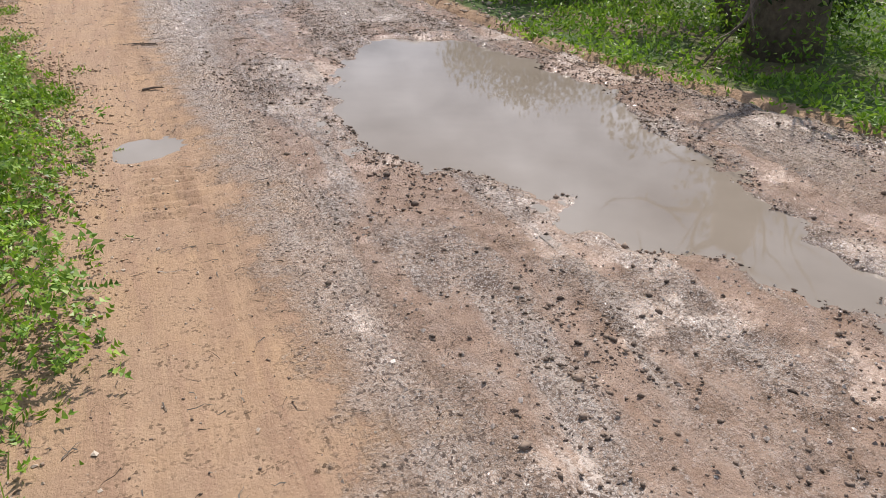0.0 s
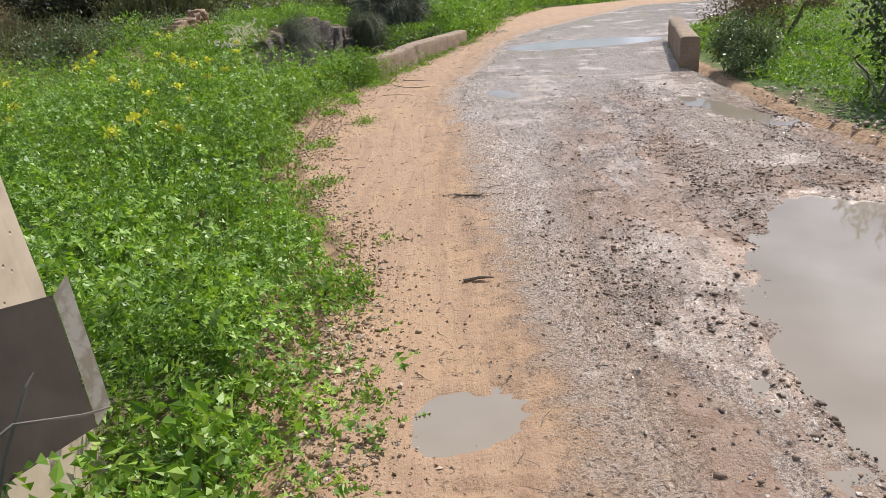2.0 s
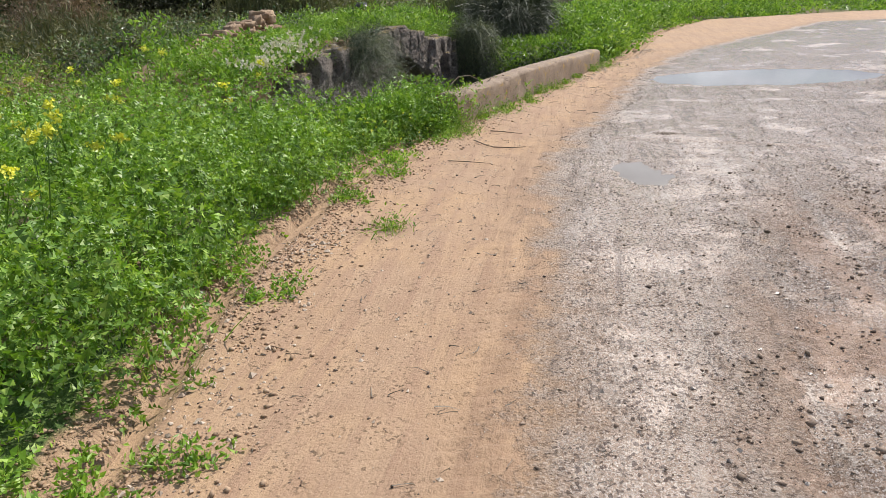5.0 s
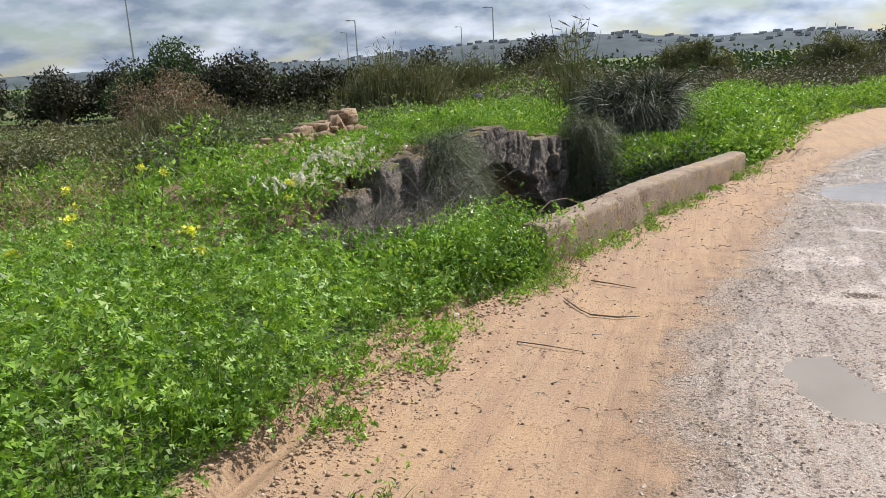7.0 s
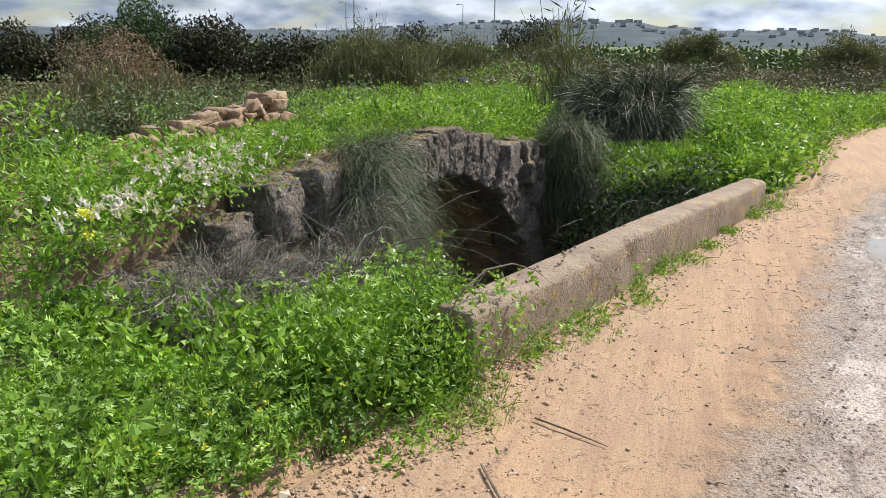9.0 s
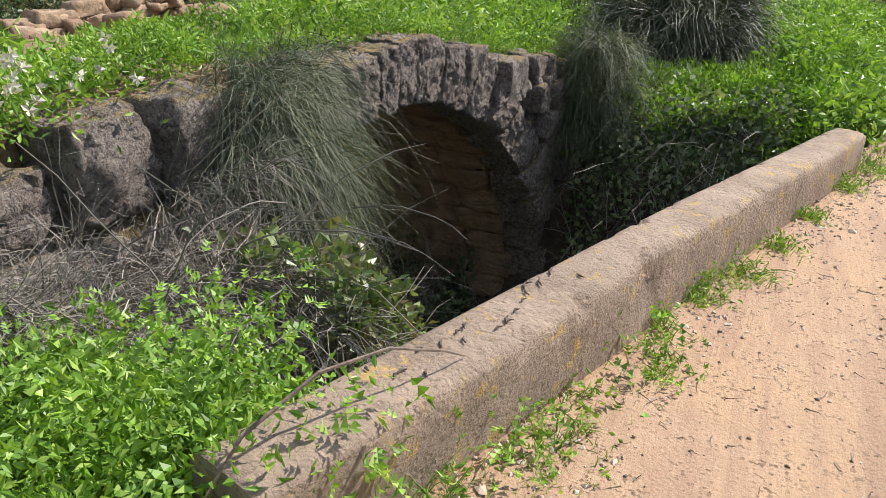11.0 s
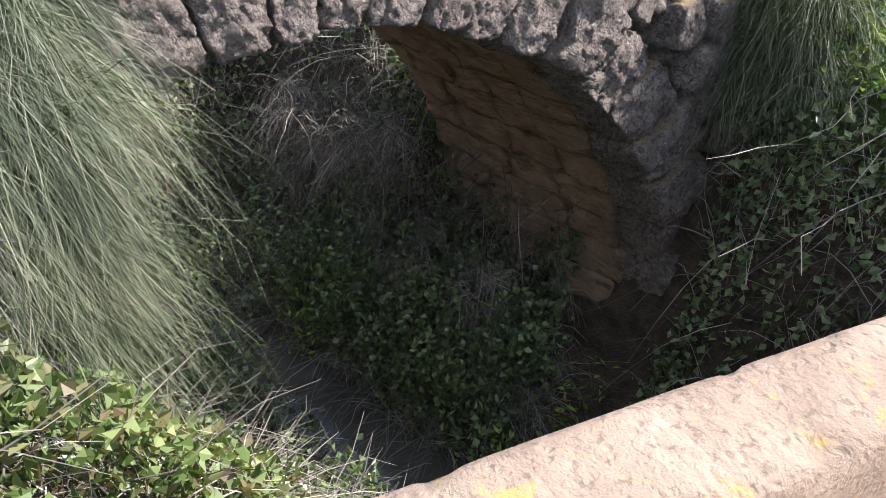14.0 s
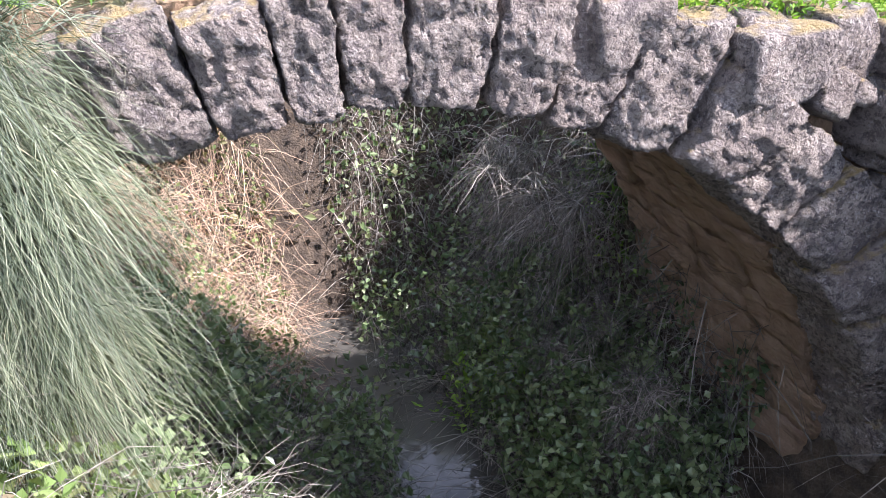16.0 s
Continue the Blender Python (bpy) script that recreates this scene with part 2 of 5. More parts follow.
k = Mat("muddy water", 0.03)
M_puddle = k.set(k.mix(k.grey(k.noise(1.1, 4), 0.3, 0.7), (0.25, 0.21, 0.165), (0.31, 0.265, 0.215)), None, k.noise(14, 3), 0.02, 0.01)
k = Mat("stream water", 0.04)
M_stream = k.set(k.mix(k.grey(k.noise(2, 4), 0.3, 0.7), (0.05, 0.047, 0.04), (0.08, 0.075, 0.064)), None, k.noise(6, 3), 0.05, 0.02)

k = Mat("clod", 0.75)
M_clod = k.set(k.mix(k.island(), (0.085, 0.058, 0.042), (0.36, 0.265, 0.195)), None, k.noise(120, 4), 0.5, 0.005)
k = Mat("earth clod", 0.95)
M_earthclod = k.set(k.mix(k.island(), (0.30, 0.20, 0.125), (0.50, 0.35, 0.235)), None, k.noise(120, 4), 0.5, 0.005)
k = Mat("pebble", 0.7)
M_pebble = k.set(k.mix(k.island(), (0.30, 0.22, 0.16), (0.58, 0.48, 0.38)), None, k.noise(150, 4), 0.4, 0.004)

k = Mat("wet pebble", 0.26)
M_wetpebble = k.set(k.mix(k.island(), (0.20, 0.15, 0.12), (0.64, 0.56, 0.49)), None, k.noise(150, 4), 0.4, 0.004)

k = Mat("old concrete", 0.9)
cc = k.mix(k.grey(k.noise(4, 7), 0.3, 0.7), (0.245, 0.18, 0.13), (0.40, 0.305, 0.225))
cc = k.mix(k.grey(k.noise(40, 6, 0.7, 0.5), 0.55, 0.62, 0, 0.6), cc, (0.12, 0.088, 0.062))
cc = k.mix(k.grey(k.noise(9, 8, 0.7, 0.6), 0.57, 0.62, 0, 0.7), cc, (0.50, 0.33, 0.08))
cc = k.mix(k.grey(k.noise(2.3, 6, 0.6), 0.52, 0.64, 0, 0.6), cc, (0.25, 0.19, 0.145))
pits = k.cells(38)
M_conc = k.set(cc, None, k.math("ADD", k.math("MULTIPLY", k.noise(28, 7, 0.7), 1.2), k.math("MULTIPLY", k.grey(pits, 0, 0.35), 0.3)), 0.8, 0.022)

# dark colour that stands for shade inside the scratched strokes
k = Mat("scratch shade", 0.95)
M_grooveshade = k.set(k.mix(k.grey(k.noise(60, 4), 0.4, 0.6), (0.06, 0.045, 0.035), (0.12, 0.09, 0.07)))

k = Mat("weathered limestone", 0.95)
st = k.mix(k.grey(k.noise(5, 7, 0.65), 0.34, 0.62), (0.30, 0.245, 0.205), (0.52, 0.445, 0.38))
st = k.mix(k.grey(k.noise(34, 7, 0.75), 0.5, 0.57, 0, 0.8), st, (0.11, 0.09, 0.09))
st = k.mix(k.grey(k.noise(12, 7, 0.7, 0.4), 0.52, 0.60, 0, 0.7), st, (0.15, 0.125, 0.125))
st = k.mix(k.grey(k.noise(3.1, 5, 0.6, 0.5), 0.6, 0.72, 0, 0.5), st, (0.50, 0.36, 0.28))
st = k.mix(k.math("MULTIPLY", k.one(), 0.3), st, (0.40, 0.32, 0.27))
# shade inside the pits is put into the colour, on top of the bump
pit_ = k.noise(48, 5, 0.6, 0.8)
pit_shade = k.math("MULTIPLY", k.grey(pit_, 0.46, 0.36), k.grey(k.noise(4, 4), 0.38, 0.54))
st = k.mix(k.math("MULTIPLY", pit_shade, 0.85), st, (0.07, 0.058, 0.055))
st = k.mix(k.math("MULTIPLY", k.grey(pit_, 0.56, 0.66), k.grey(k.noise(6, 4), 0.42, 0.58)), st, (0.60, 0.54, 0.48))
up = k.n.new("ShaderNodeSeparateXYZ")
k.l.new(k.n.new("ShaderNodeNewGeometry").outputs["Normal"], up.inputs[0])
moss = k.math("MULTIPLY", k.grey(up.outputs["Z"], 0.55, 0.85), k.grey(k.noise(9, 6), 0.42, 0.6))
st = k.mix(k.math("MULTIPLY", moss, 0.8), st, (0.50, 0.36, 0.13))
M_stone = k.set(st, None, k.math("ADD", k.math("MULTIPLY", k.noise(26, 8, 0.75), 1.3), k.math("ADD", k.math("MULTIPLY", pit_, 1.1), k.math("MULTIPLY", k.noise(9, 4), 0.8))), 1.0, 0.09)

k = Mat("vault stone", 0.95)
vs = k.mix(k.grey(k.noise(6, 6), 0.3, 0.7), (0.30, 0.19, 0.115), (0.52, 0.37, 0.25))
vs = k.mix(k.math("MULTIPLY", k.one(), 0.3), vs, (0.40, 0.27, 0.19))
slab = k.n.new("ShaderNodeMapping")
slab.inputs["Scale"].default_value = (2.2, 7, 7)
k.l.new(k.co, slab.inputs[0])
worn = k.noise(1.0, 7, 0.65, 0.5, slab.outputs[0])
vs = k.mix(k.grey(worn, 0.46, 0.34, 0, 0.8), vs, (0.15, 0.095, 0.06))
M_vault = k.set(vs, None, k.math("ADD", k.noise(22, 7, 0.7), k.math("MULTIPLY", worn, 2.5)), 1.0, 0.06)
k = Mat("rubble", 0.95)
rb = k.mix(k.one(), (0.24, 0.155, 0.095), (0.40, 0.29, 0.19))
M_rubble = k.set(k.mix(k.grey(k.noise(12, 6), 0.5, 0.65, 0, 0.7), rb, (0.2, 0.15, 0.11)), None, k.noise(25, 6), 0.8, 0.03)

k = Mat("bark", 0.9)
M_bark = k.set(k.mix(k.grey(k.noise(20, 5), 0.3, 0.7), (0.10, 0.075, 0.055), (0.22, 0.17, 0.13)), None, k.noise(60, 5), 0.6, 0.01)
k = Mat("black pipe", 0.35)
M_pipe = k.set(k.mix(k.grey(k.noise(9, 4), 0.4, 0.6), (0.012, 0.012, 0.013), (0.03, 0.03, 0.03)))
k = Mat("brown sheet metal", 0.5, 0.0)
M_sheet = k.set(k.mix(k.grey(k.noise(6, 5), 0.35, 0.65), (0.10, 0.082, 0.068), (0.145, 0.12, 0.10)))
# folded edge of the same sheet; the sun on it is put into its pale colour
k = Mat("sunlit worn edge", 0.5)
M_sunedge = k.set(k.mix(k.grey(k.noise(30, 5), 0.45, 0.6), (0.55, 0.52, 0.47), (0.4, 0.35, 0.28)))
k = Mat("beige block", 0.9)
bg_ = k.mix(k.grey(k.noise(8, 6), 0.3, 0.7), (0.44, 0.35, 0.26), (0.58, 0.48, 0.37))
M_block = k.set(k.mix(k.grey(k.cells(26), 0.0, 0.12, 0.7, 0.0), bg_, (0.12, 0.08, 0.06)), None, k.grey(k.cells(26), 0, 0.15), 0.6, 0.01)
k = Mat("galvanised steel", 0.4, 0.8)
M_steel = k.set((0.42, 0.43, 0.44))
# the haze of distance is put into the hill's bluish grey colour
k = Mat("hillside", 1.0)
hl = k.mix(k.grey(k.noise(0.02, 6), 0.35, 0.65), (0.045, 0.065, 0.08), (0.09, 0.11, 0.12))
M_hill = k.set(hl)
k = Mat("house wall", 0.9)
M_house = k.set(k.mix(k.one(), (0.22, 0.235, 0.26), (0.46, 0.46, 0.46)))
k = Mat("pale road", 0.9)
M_pale = k.set(k.mix(k.grey(k.noise(3, 5), 0.3, 0.7), (0.42, 0.40, 0.37), (0.56, 0.54, 0.5)))

# ---- shapes ----
rng = np.random.default_rng(7)
_tab = np.random.default_rng(3).random((256, 256))


def vnoise(x, y):
    """Smooth value noise in 0..1 on arrays."""
    xi, yi = np.floor(x).astype(int), np.floor(y).astype(int)
    fx, fy = x - xi, y - yi
    fx, fy = fx * fx * (3 - 2 * fx), fy * fy * (3 - 2 * fy)
    g = lambda a, b: _tab[a % 256, b % 256]
    return (g(xi, yi) * (1 - fx) + g(xi + 1, yi) * fx) * (1 - fy) + (g(xi, yi + 1) * (1 - fx) + g(xi + 1, yi + 1) * fx) * fy


def fbm(x, y, octaves=4):
    s, a, t = 0.0, 1.0, 0.0
    for i in range(octaves):
        s = s + a * vnoise(x * 2 ** i + 17.3 * i, y * 2 ** i + 5.1 * i)
        t += a
        a *= 0.5
    return s / t


def step(a, b, x):
    t = np.clip((x - a) / (b - a), 0, 1)
    return t * t * (3 - 2 * t)


def raw(name, V, F, mat, parent=None, smooth=False):
    """A mesh object from arrays of vertices and of faces with equal corner counts."""
    me = bpy.data.meshes.new(name)
    V, F = np.asarray(V, np.float32), np.asarray(F, np.int32)
    me.vertices.add(len(V))
    me.vertices.foreach_set("co", V.ravel())
    me.loops.add(F.size)
    me.loops.foreach_set("vertex_index", F.ravel())
    me.polygons.add(len(F))
    me.polygons.foreach_set("loop_start", np.arange(len(F), dtype=np.int32) * F.shape[1])
    me.polygons.foreach_set("use_smooth", np.full(len(F), smooth))
    me.update(calc_edges=True)
    me.materials.append(mat)
    ob = new(name, me)
    ob.parent = parent
    return ob


def part(name, bm, mat, parent=None, label="", smooth=False):
    me = bpy.data.meshes.new(name)
    bm.to_mesh(me)
    bm.free()
    for p in me.polygons:
        p.use_smooth = smooth
    me.materials.append(mat)
    ob = new(name, me)
    ob.parent = parent
    if label:
        ob["label"] = label
    return ob


def holder(name, loc=(0, 0, 0)):
    ob = new(name)
    ob.location = loc
    return ob


def grid_faces(nu, nv):
    a = np.arange(nu * nv).reshape(nu, nv)
    return np.stack([a[:-1, :-1], a[1:, :-1], a[1:, 1:], a[:-1, 1:]], -1).reshape(-1, 4)


def unit(v):
    return v / np.maximum(np.linalg.norm(v, axis=-1, keepdims=True), 1e-9)


def leaf_geo(P, L, W, way=None, spread=1.0, r=rng):
    """Folded diamond leaves at the points P."""
    n = len(P)
    d = r.normal(size=(n, 3)) * spread
    if way is not None:
        d = d + way
    d = unit(d)
    s = unit(np.cross(d, r.normal(size=(n, 3))))
    up = np.cross(s, d)
    L = np.broadcast_to(np.asarray(L, float).reshape(-1, 1), (n, 1)) * r.uniform(0.6, 1.3, (n, 1))
    W = np.broadcast_to(np.asarray(W, float).reshape(-1, 1), (n, 1)) * r.uniform(0.7, 1.2, (n, 1))
    mid = P + d * L * 0.45 + up * W * 0.18
    V = np.stack([P, mid + s * W * 0.5, P + d * L - up * W * 0.1, mid - s * W * 0.5], 1).reshape(-1, 3)
    return V, np.arange(4 * n).reshape(-1, 4)


def fern_geo(P, L, W, way=None, spread=1.0, r=rng):
    """Divided leaves: three pairs of leaflets and a tip on a bent midrib."""
    n = len(P)
    d = r.normal(size=(n, 3)) * spread
    if way is not None:
        d = d + way
    d = unit(d)
    s = unit(np.cross(d, r.normal(size=(n, 3)) * 0.6 + np.array([0, 0, 1.0])))
    up = np.cross(s, d)
    L = np.broadcast_to(np.asarray(L, float).reshape(-1, 1), (n, 1)) * r.uniform(0.6, 1.3, (n, 1))
    W = np.broadcast_to(np.asarray(W, float).reshape(-1, 1), (n, 1)) * r.uniform(0.7, 1.3, (n, 1))
    rib = lambda t: P + d * L * t - np.array([0, 0, 1.0]) * L * 0.35 * t * t
    T = []
    for t, w in ((0.25, 0.8), (0.5, 1.0), (0.75, 0.7)):
        for side in (-1, 1):
            jit = r.uniform(0.7, 1.25, (n, 1))
            T.append(np.stack([rib(t - 0.10), rib(t) + (s * side * w + d * 0.5 * w) * W * jit + up * W * r.uniform(-0.1, 0.45, (n, 1)), rib(t + 0.13)], 1))
    T.append(np.stack([rib(0.78) + s * W * 0.28, rib(1.05), rib(0.78) - s * W * 0.28], 1))
    V = np.stack(T, 1).reshape(-1, 3)
    return V, np.arange(len(V)).reshape(-1, 3)


def strand_geo(P, D, L, W, droop, seg=4, wob=0.0, r=rng):
    """Thin bent ribbons from the points P towards D, pulled down by droop."""
    n = len(P)
    t = np.linspace(0, 1, seg + 1)
    L = np.broadcast_to(np.asarray(L, float).reshape(-1, 1, 1), (n, 1, 1))
    droop = np.broadcast_to(np.asarray(droop, float).reshape(-1, 1, 1), (n, 1, 1))
    C = P[:, None] + D[:, None] * L * t[None, :, None]
    C[:, :, 2] -= (droop * (t ** 2)[None, :, None])[:, :, 0]
    if wob:
        C[:, 1:] += r.normal(size=(n, seg, 3)) * wob * t[None, 1:, None]
    side = unit(np.cross(D, r.normal(size=(n, 3))))
    w = (W * (1 - 0.75 * t))[None, :, None] * r.uniform(0.6, 1.4, (n, 1, 1)) * 0.5
    A, B = C + side[:, None] * w, C - side[:, None] * w
    V = np.stack([A, B], 2).reshape(-1, 3)
    k = (seg + 1) * 2
    q = np.array([[2 * i, 2 * i + 1, 2 * i + 3, 2 * i + 2] for i in range(seg)])
    return V, (np.arange(n)[:, None, None] * k + q[None]).reshape(-1, 4)


def merge(*geos):
    V, F, o = [], [], 0
    for v, f in geos:
        V.append(v)
        F.append(f + o)
        o += len(v)
    return np.concatenate(V), np.concatenate(F)


def tube(bm, pts, radius, sides=6):
    """A tapering round bar along pts."""
    rings = []
    pts = [Vector(p) for p in pts]
    for i, p in enumerate(pts):
        d = (pts[min(i + 1, len(pts) - 1)] - pts[max(i - 1, 0)]).normalized()
        a = d.orthogonal().normalized()
        b = d.cross(a)
        rr = radius[i] if isinstance(radius, (list, tuple)) else radius
        rings.append([bm.verts.new(p + (a * math.cos(2 * math.pi * j / sides) + b * math.sin(2 * math.pi * j / sides)) * rr) for j in range(sides)])
    for r0, r1 in zip(rings, rings[1:]):
        for j in range(sides):
            bm.faces.new((r0[j], r0[(j + 1) % sides], r1[(j + 1) % sides], r1[j]))
    bm.faces.new(rings[0][::-1])
    bm.faces.new(rings[-1])
    return bm


def block(size, cuts=3, round_=0.12, rough=0.02, seed=0.0, freq=4.0):
    """A worn block of stone round the origin."""
    bm = bmesh.new()
    bmesh.ops.create_cube(bm, size=2)
    bmesh.ops.subdivide_edges(bm, edges=bm.edges[:], cuts=cuts, use_grid_fill=True)
    sx, sy, sz = size
    for v in bm.verts:
        c = v.co
        q = 1 - round_ * ((c.x * c.y) ** 2 + (c.y * c.z) ** 2 + (c.z * c.x) ** 2) / 2
        p = Vector((c.x * q * sx / 2, c.y * q * sy / 2, c.z * q * sz / 2))
        o = Vector((seed * 7.1, seed * 3.3, seed))
        p += noise.noise_vector(p * freq + o) * rough + noise.noise_vector(p * freq * 4 + o) * rough * 0.45
        v.co = p
    return bm


# ---- the lie of the land ----
def x_left(y):
    return np.interp(y, [-6, 2.8, 4.7, 6.3, 7.3, 8.9, 10.7, 11.8, 13.0, 15.3, 17.3, 18.8, 23.3, 27.4, 29.8, 30.6, 31],
                     [-.6, -.61, -.6, -.68, -1.05, -1.35, -1.33, -1.24, -.9, -.17, .45, 1.1, 1.9, 3.4, 7.6, 12, 22])


def x_right(y):
    return np.interp(y, [-6, 1.0, 3.1, 4.4, 5.6, 6.5, 9.6, 13, 16, 17.2, 20, 24, 27, 31],
                     [5.0, 4.9, 4.3, 3.8, 3.5, 3.3, 3.1, 3.3, 4.0, 4.4, 6.0, 9.5, 15, 30])


def x_tan(y):
    return np.interp(y, [-6, 1.4, 4.6, 6.6, 8.7, 11.5, 12.5, 13.2, 14.3, 16.6, 19.2, 20.5, 26, 31],
                     [.5, .49, .45, .23, .2, .07, .26, .46, .72, 1.1, 1.95, 2.6, 6, 24])


PAR_A, PAR_B = Vector((-0.90, 12.90)), Vector((0.52, 17.50))      # road side foot of the concrete parapet
PAR_W, PAR_H, PAR_END = 0.23, 0.295, 0.235
PAR_D = (PAR_B - PAR_A).normalized()
PAR_N = Vector((-PAR_D.y, PAR_D.x))                                # towards the gully


def par_x(y):
    return PAR_A.x + (y - PAR_A.y) * PAR_D.x / PAR_D.y


WATER_Z = -3.05


def bank_near(y):
    """The gully's cross-section beside the road, with a steep far bank."""
    return np.interp(y, [12.9, 13.7, 14.5, 15.2, 16.2, 16.65, 17.35, 18.0, 18.45, 18.62, 18.95, 19.5, 21.5], [-.05, -.25, -.75, -1.5, -2.85, -3.2, -3.2, -2.75, -2.3, -1.1, -.26, -.04, 0])


def bank(y):
    """The gully's cross-section at the vault."""
    return np.interp(y, [12.9, 13.7, 14.5, 15.2, 16.2, 16.65, 17.35, 18.0, 18.55, 18.75, 19.2, 20.2, 21.5], [-.05, -.25, -.75, -1.5, -2.85, -3.2, -3.2, -2.95, -2.5, -1.1, -.42, -.08, 0])


def ground_z(x, y):
    x, y = np.asarray(x, float), np.asarray(y, float)
    n = fbm(x * 0.7, y * 0.7, 4) - 0.5
    r2 = np.hypot(x, y - 12)
    z = -0.015 + n * 0.16 * step(0.2, 1.5, np.maximum(x_left(y) - x, x - x_right(y)))
    z = z - 0.45 * step(5.5, 16, -x) * step(60, 20, r2)
    z = z + 0.6 * np.exp(-(((x + 6.3) / 2.4) ** 2 + ((y - 34.8) / 2.0) ** 2))
    z = z + 0.25 * np.exp(-(((x + 0.9) / 1.3) ** 2 + ((y - 21.0) / 1.3) ** 2)) * step(0.1, 0.8, x_left(y) - x)
    inside = step(0.0, 0.12, par_x(y) - 0.18 - x) * step(20.9, 20.6, y + 0 * x)
    wob = 0.25 * (fbm(x * 1.3 + 9, y * 1.3, 3) - 0.5)
    near = step(-1.9, -1.2, x)
    yy = y + wob + 0.06 * np.clip(-x - 2, 0, 9)
    g = (near * bank_near(yy) + (1 - near) * bank(yy)) * step(7.8, 5.8, -x)
    z = z + np.where((y > 12.5) & (y < 22), g * inside, 0)
    onroad = (x > x_left(y) - 0.1) & (x < x_right(y) + 0.1) & (y > -6) & (y < 31)
    return np.where(onroad & (inside < 0.01), z - 0.12, z)


# fine steps near the walk, wide ones out to the horizon
def axis(lo, hi, fine, far):
    a = list(np.arange(lo, hi, fine))
    s = fine
    while a[-1] < far:
        s *= 1.22
        a.append(a[-1] + s)
    s = fine
    while a[0] > -far:
        s *= 1.22
        a.insert(0, a[0] - s)
    return np.array(a)


gx, gy = axis(-9, 6, 0.11, 2500), axis(0, 24, 0.11, 2500)
X, Y = np.meshgrid(gx, gy, indexing="ij")
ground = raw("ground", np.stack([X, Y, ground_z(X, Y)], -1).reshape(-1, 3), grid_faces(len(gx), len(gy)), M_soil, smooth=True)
_off = np.minimum(np.maximum(x_left(Y) - X, X - x_right(Y)), 9)
bare = np.where((Y > -8) & (Y < 31), step(0.5, 0.12, _off) * (X < 4.6), 0)
# deep ground, where the gully's shade is put into the soil colour
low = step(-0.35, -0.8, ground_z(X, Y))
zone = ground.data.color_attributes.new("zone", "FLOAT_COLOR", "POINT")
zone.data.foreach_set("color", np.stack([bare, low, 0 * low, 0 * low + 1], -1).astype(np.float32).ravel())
tagged(ground, "green weedy soil with a deep stream gully cut into it", "ground", kind="structure")

# puddles: outlines on the road
BIG = np.array([(1.8, 6.5), (2.2, 6.75), (2.75, 6.5), (3.1, 5.7), (3.12, 5.0), (3.1, 4.3), (3.0, 3.6), (2.87, 3.05), (2.8, 2.4), (2.75, 1.8),
                (2.5, 1.6), (2.35, 2.0), (2.15, 2.3), (1.83, 2.6), (1.9, 3.0), (1.78, 3.35), (1.45, 3.65), (1.2, 4.05), (1.24, 4.8), (1.42, 5.5)])


def poly_in(P, x, y):
    """Signed distance: positive inside the outline P."""
    d = np.full(x.shape, 1e9)
    c = np.zeros(x.shape, bool)
    for (x0, y0), (x1, y1) in zip(P, np.roll(P, -1, 0)):
        t = np.clip(((x - x0) * (x1 - x0) + (y - y0) * (y1 - y0)) / ((x1 - x0) ** 2 + (y1 - y0) ** 2), 0, 1)
        d = np.minimum(d, np.hypot(x - x0 - t * (x1 - x0), y - y0 - t * (y1 - y0)))
        hit = ((y0 > y) != (y1 > y))
        xs = x0 + (y - y0) / np.where(y1 == y0, 1e-9, y1 - y0) * (x1 - x0)
        c ^= hit & (x < xs)
    return np.where(c, d, -d)


def ell(x, y, cx, cy, rx, ry, turn=0.0):
    a = radians(turn)
    u, v = (x - cx) * math.cos(a) + (y - cy) * math.sin(a), -(x - cx) * math.sin(a) + (y - cy) * math.cos(a)
    return (1 - np.hypot(u / rx, v / ry)) * min(rx, ry)


SMALL = [(0.0, 4.45, 0.15, 0.16, 0), (0.70, 11.27, 0.15, 0.26, 15), (2.6, 16.4, 1.45, 0.75, 12), (2.72, 9.6, 0.16, 0.9, 14)]


def pool(x, y):
    """How far inside the nearest puddle."""
    wob = (fbm(x * 4, y * 4, 4) - 0.5) * 0.34
    d = poly_in(BIG, x, y) + wob
    for cx, cy, rx, ry, a in SMALL:
        d = np.maximum(d, ell(x, y, cx, cy, rx, ry, a) + (fbm(x * 7 + 3, y * 7, 3) - 0.5) * 0.18)
    return d


def mud_amount(x, y):
    """Churned mud and loose gravel, against smooth slab."""
    t = x_tan(y)
    m = np.exp(-((x - np.interp(y, [1, 4, 6, 8, 10, 12], [1.25, .95, 1.1, 1.35, 1.7, 2.0])) / 0.62) ** 2) * step(12.5, 9.0, y)
    m = np.maximum(m, step(-0.9, -0.15, poly_in(BIG, x, y)) * 1.0)
    m = np.maximum(m, step(0.75, 0.3, x_right(y) - x) * step(12, 8, y))
    m = np.maximum(m, 0.8 * step(3.6, 2.0, y) * step(0.35, 0.7, x - t))
    return m * step(0.0, 0.35, x - t)


ry_ = np.concatenate([np.arange(-4, 0.5, 0.15), np.arange(0.5, 14, 0.03), np.arange(14, 20, 0.06), np.arange(20, 31, 0.15)])
ru = np.linspace(-0.02, 1.02, 150)
Yr, U = np.meshgrid(ry_, ru, indexing="ij")
Xr = x_left(Yr) + (x_right(Yr) - x_left(Yr)) * U
d_pool = pool(Xr, Yr)
mudm = mud_amount(Xr, Yr)
tanm = 1 - step(-0.34, 0.36, Xr - x_tan(Yr) + (fbm(Xr * 3, Yr * 3, 3) - 0.5) * 0.3)
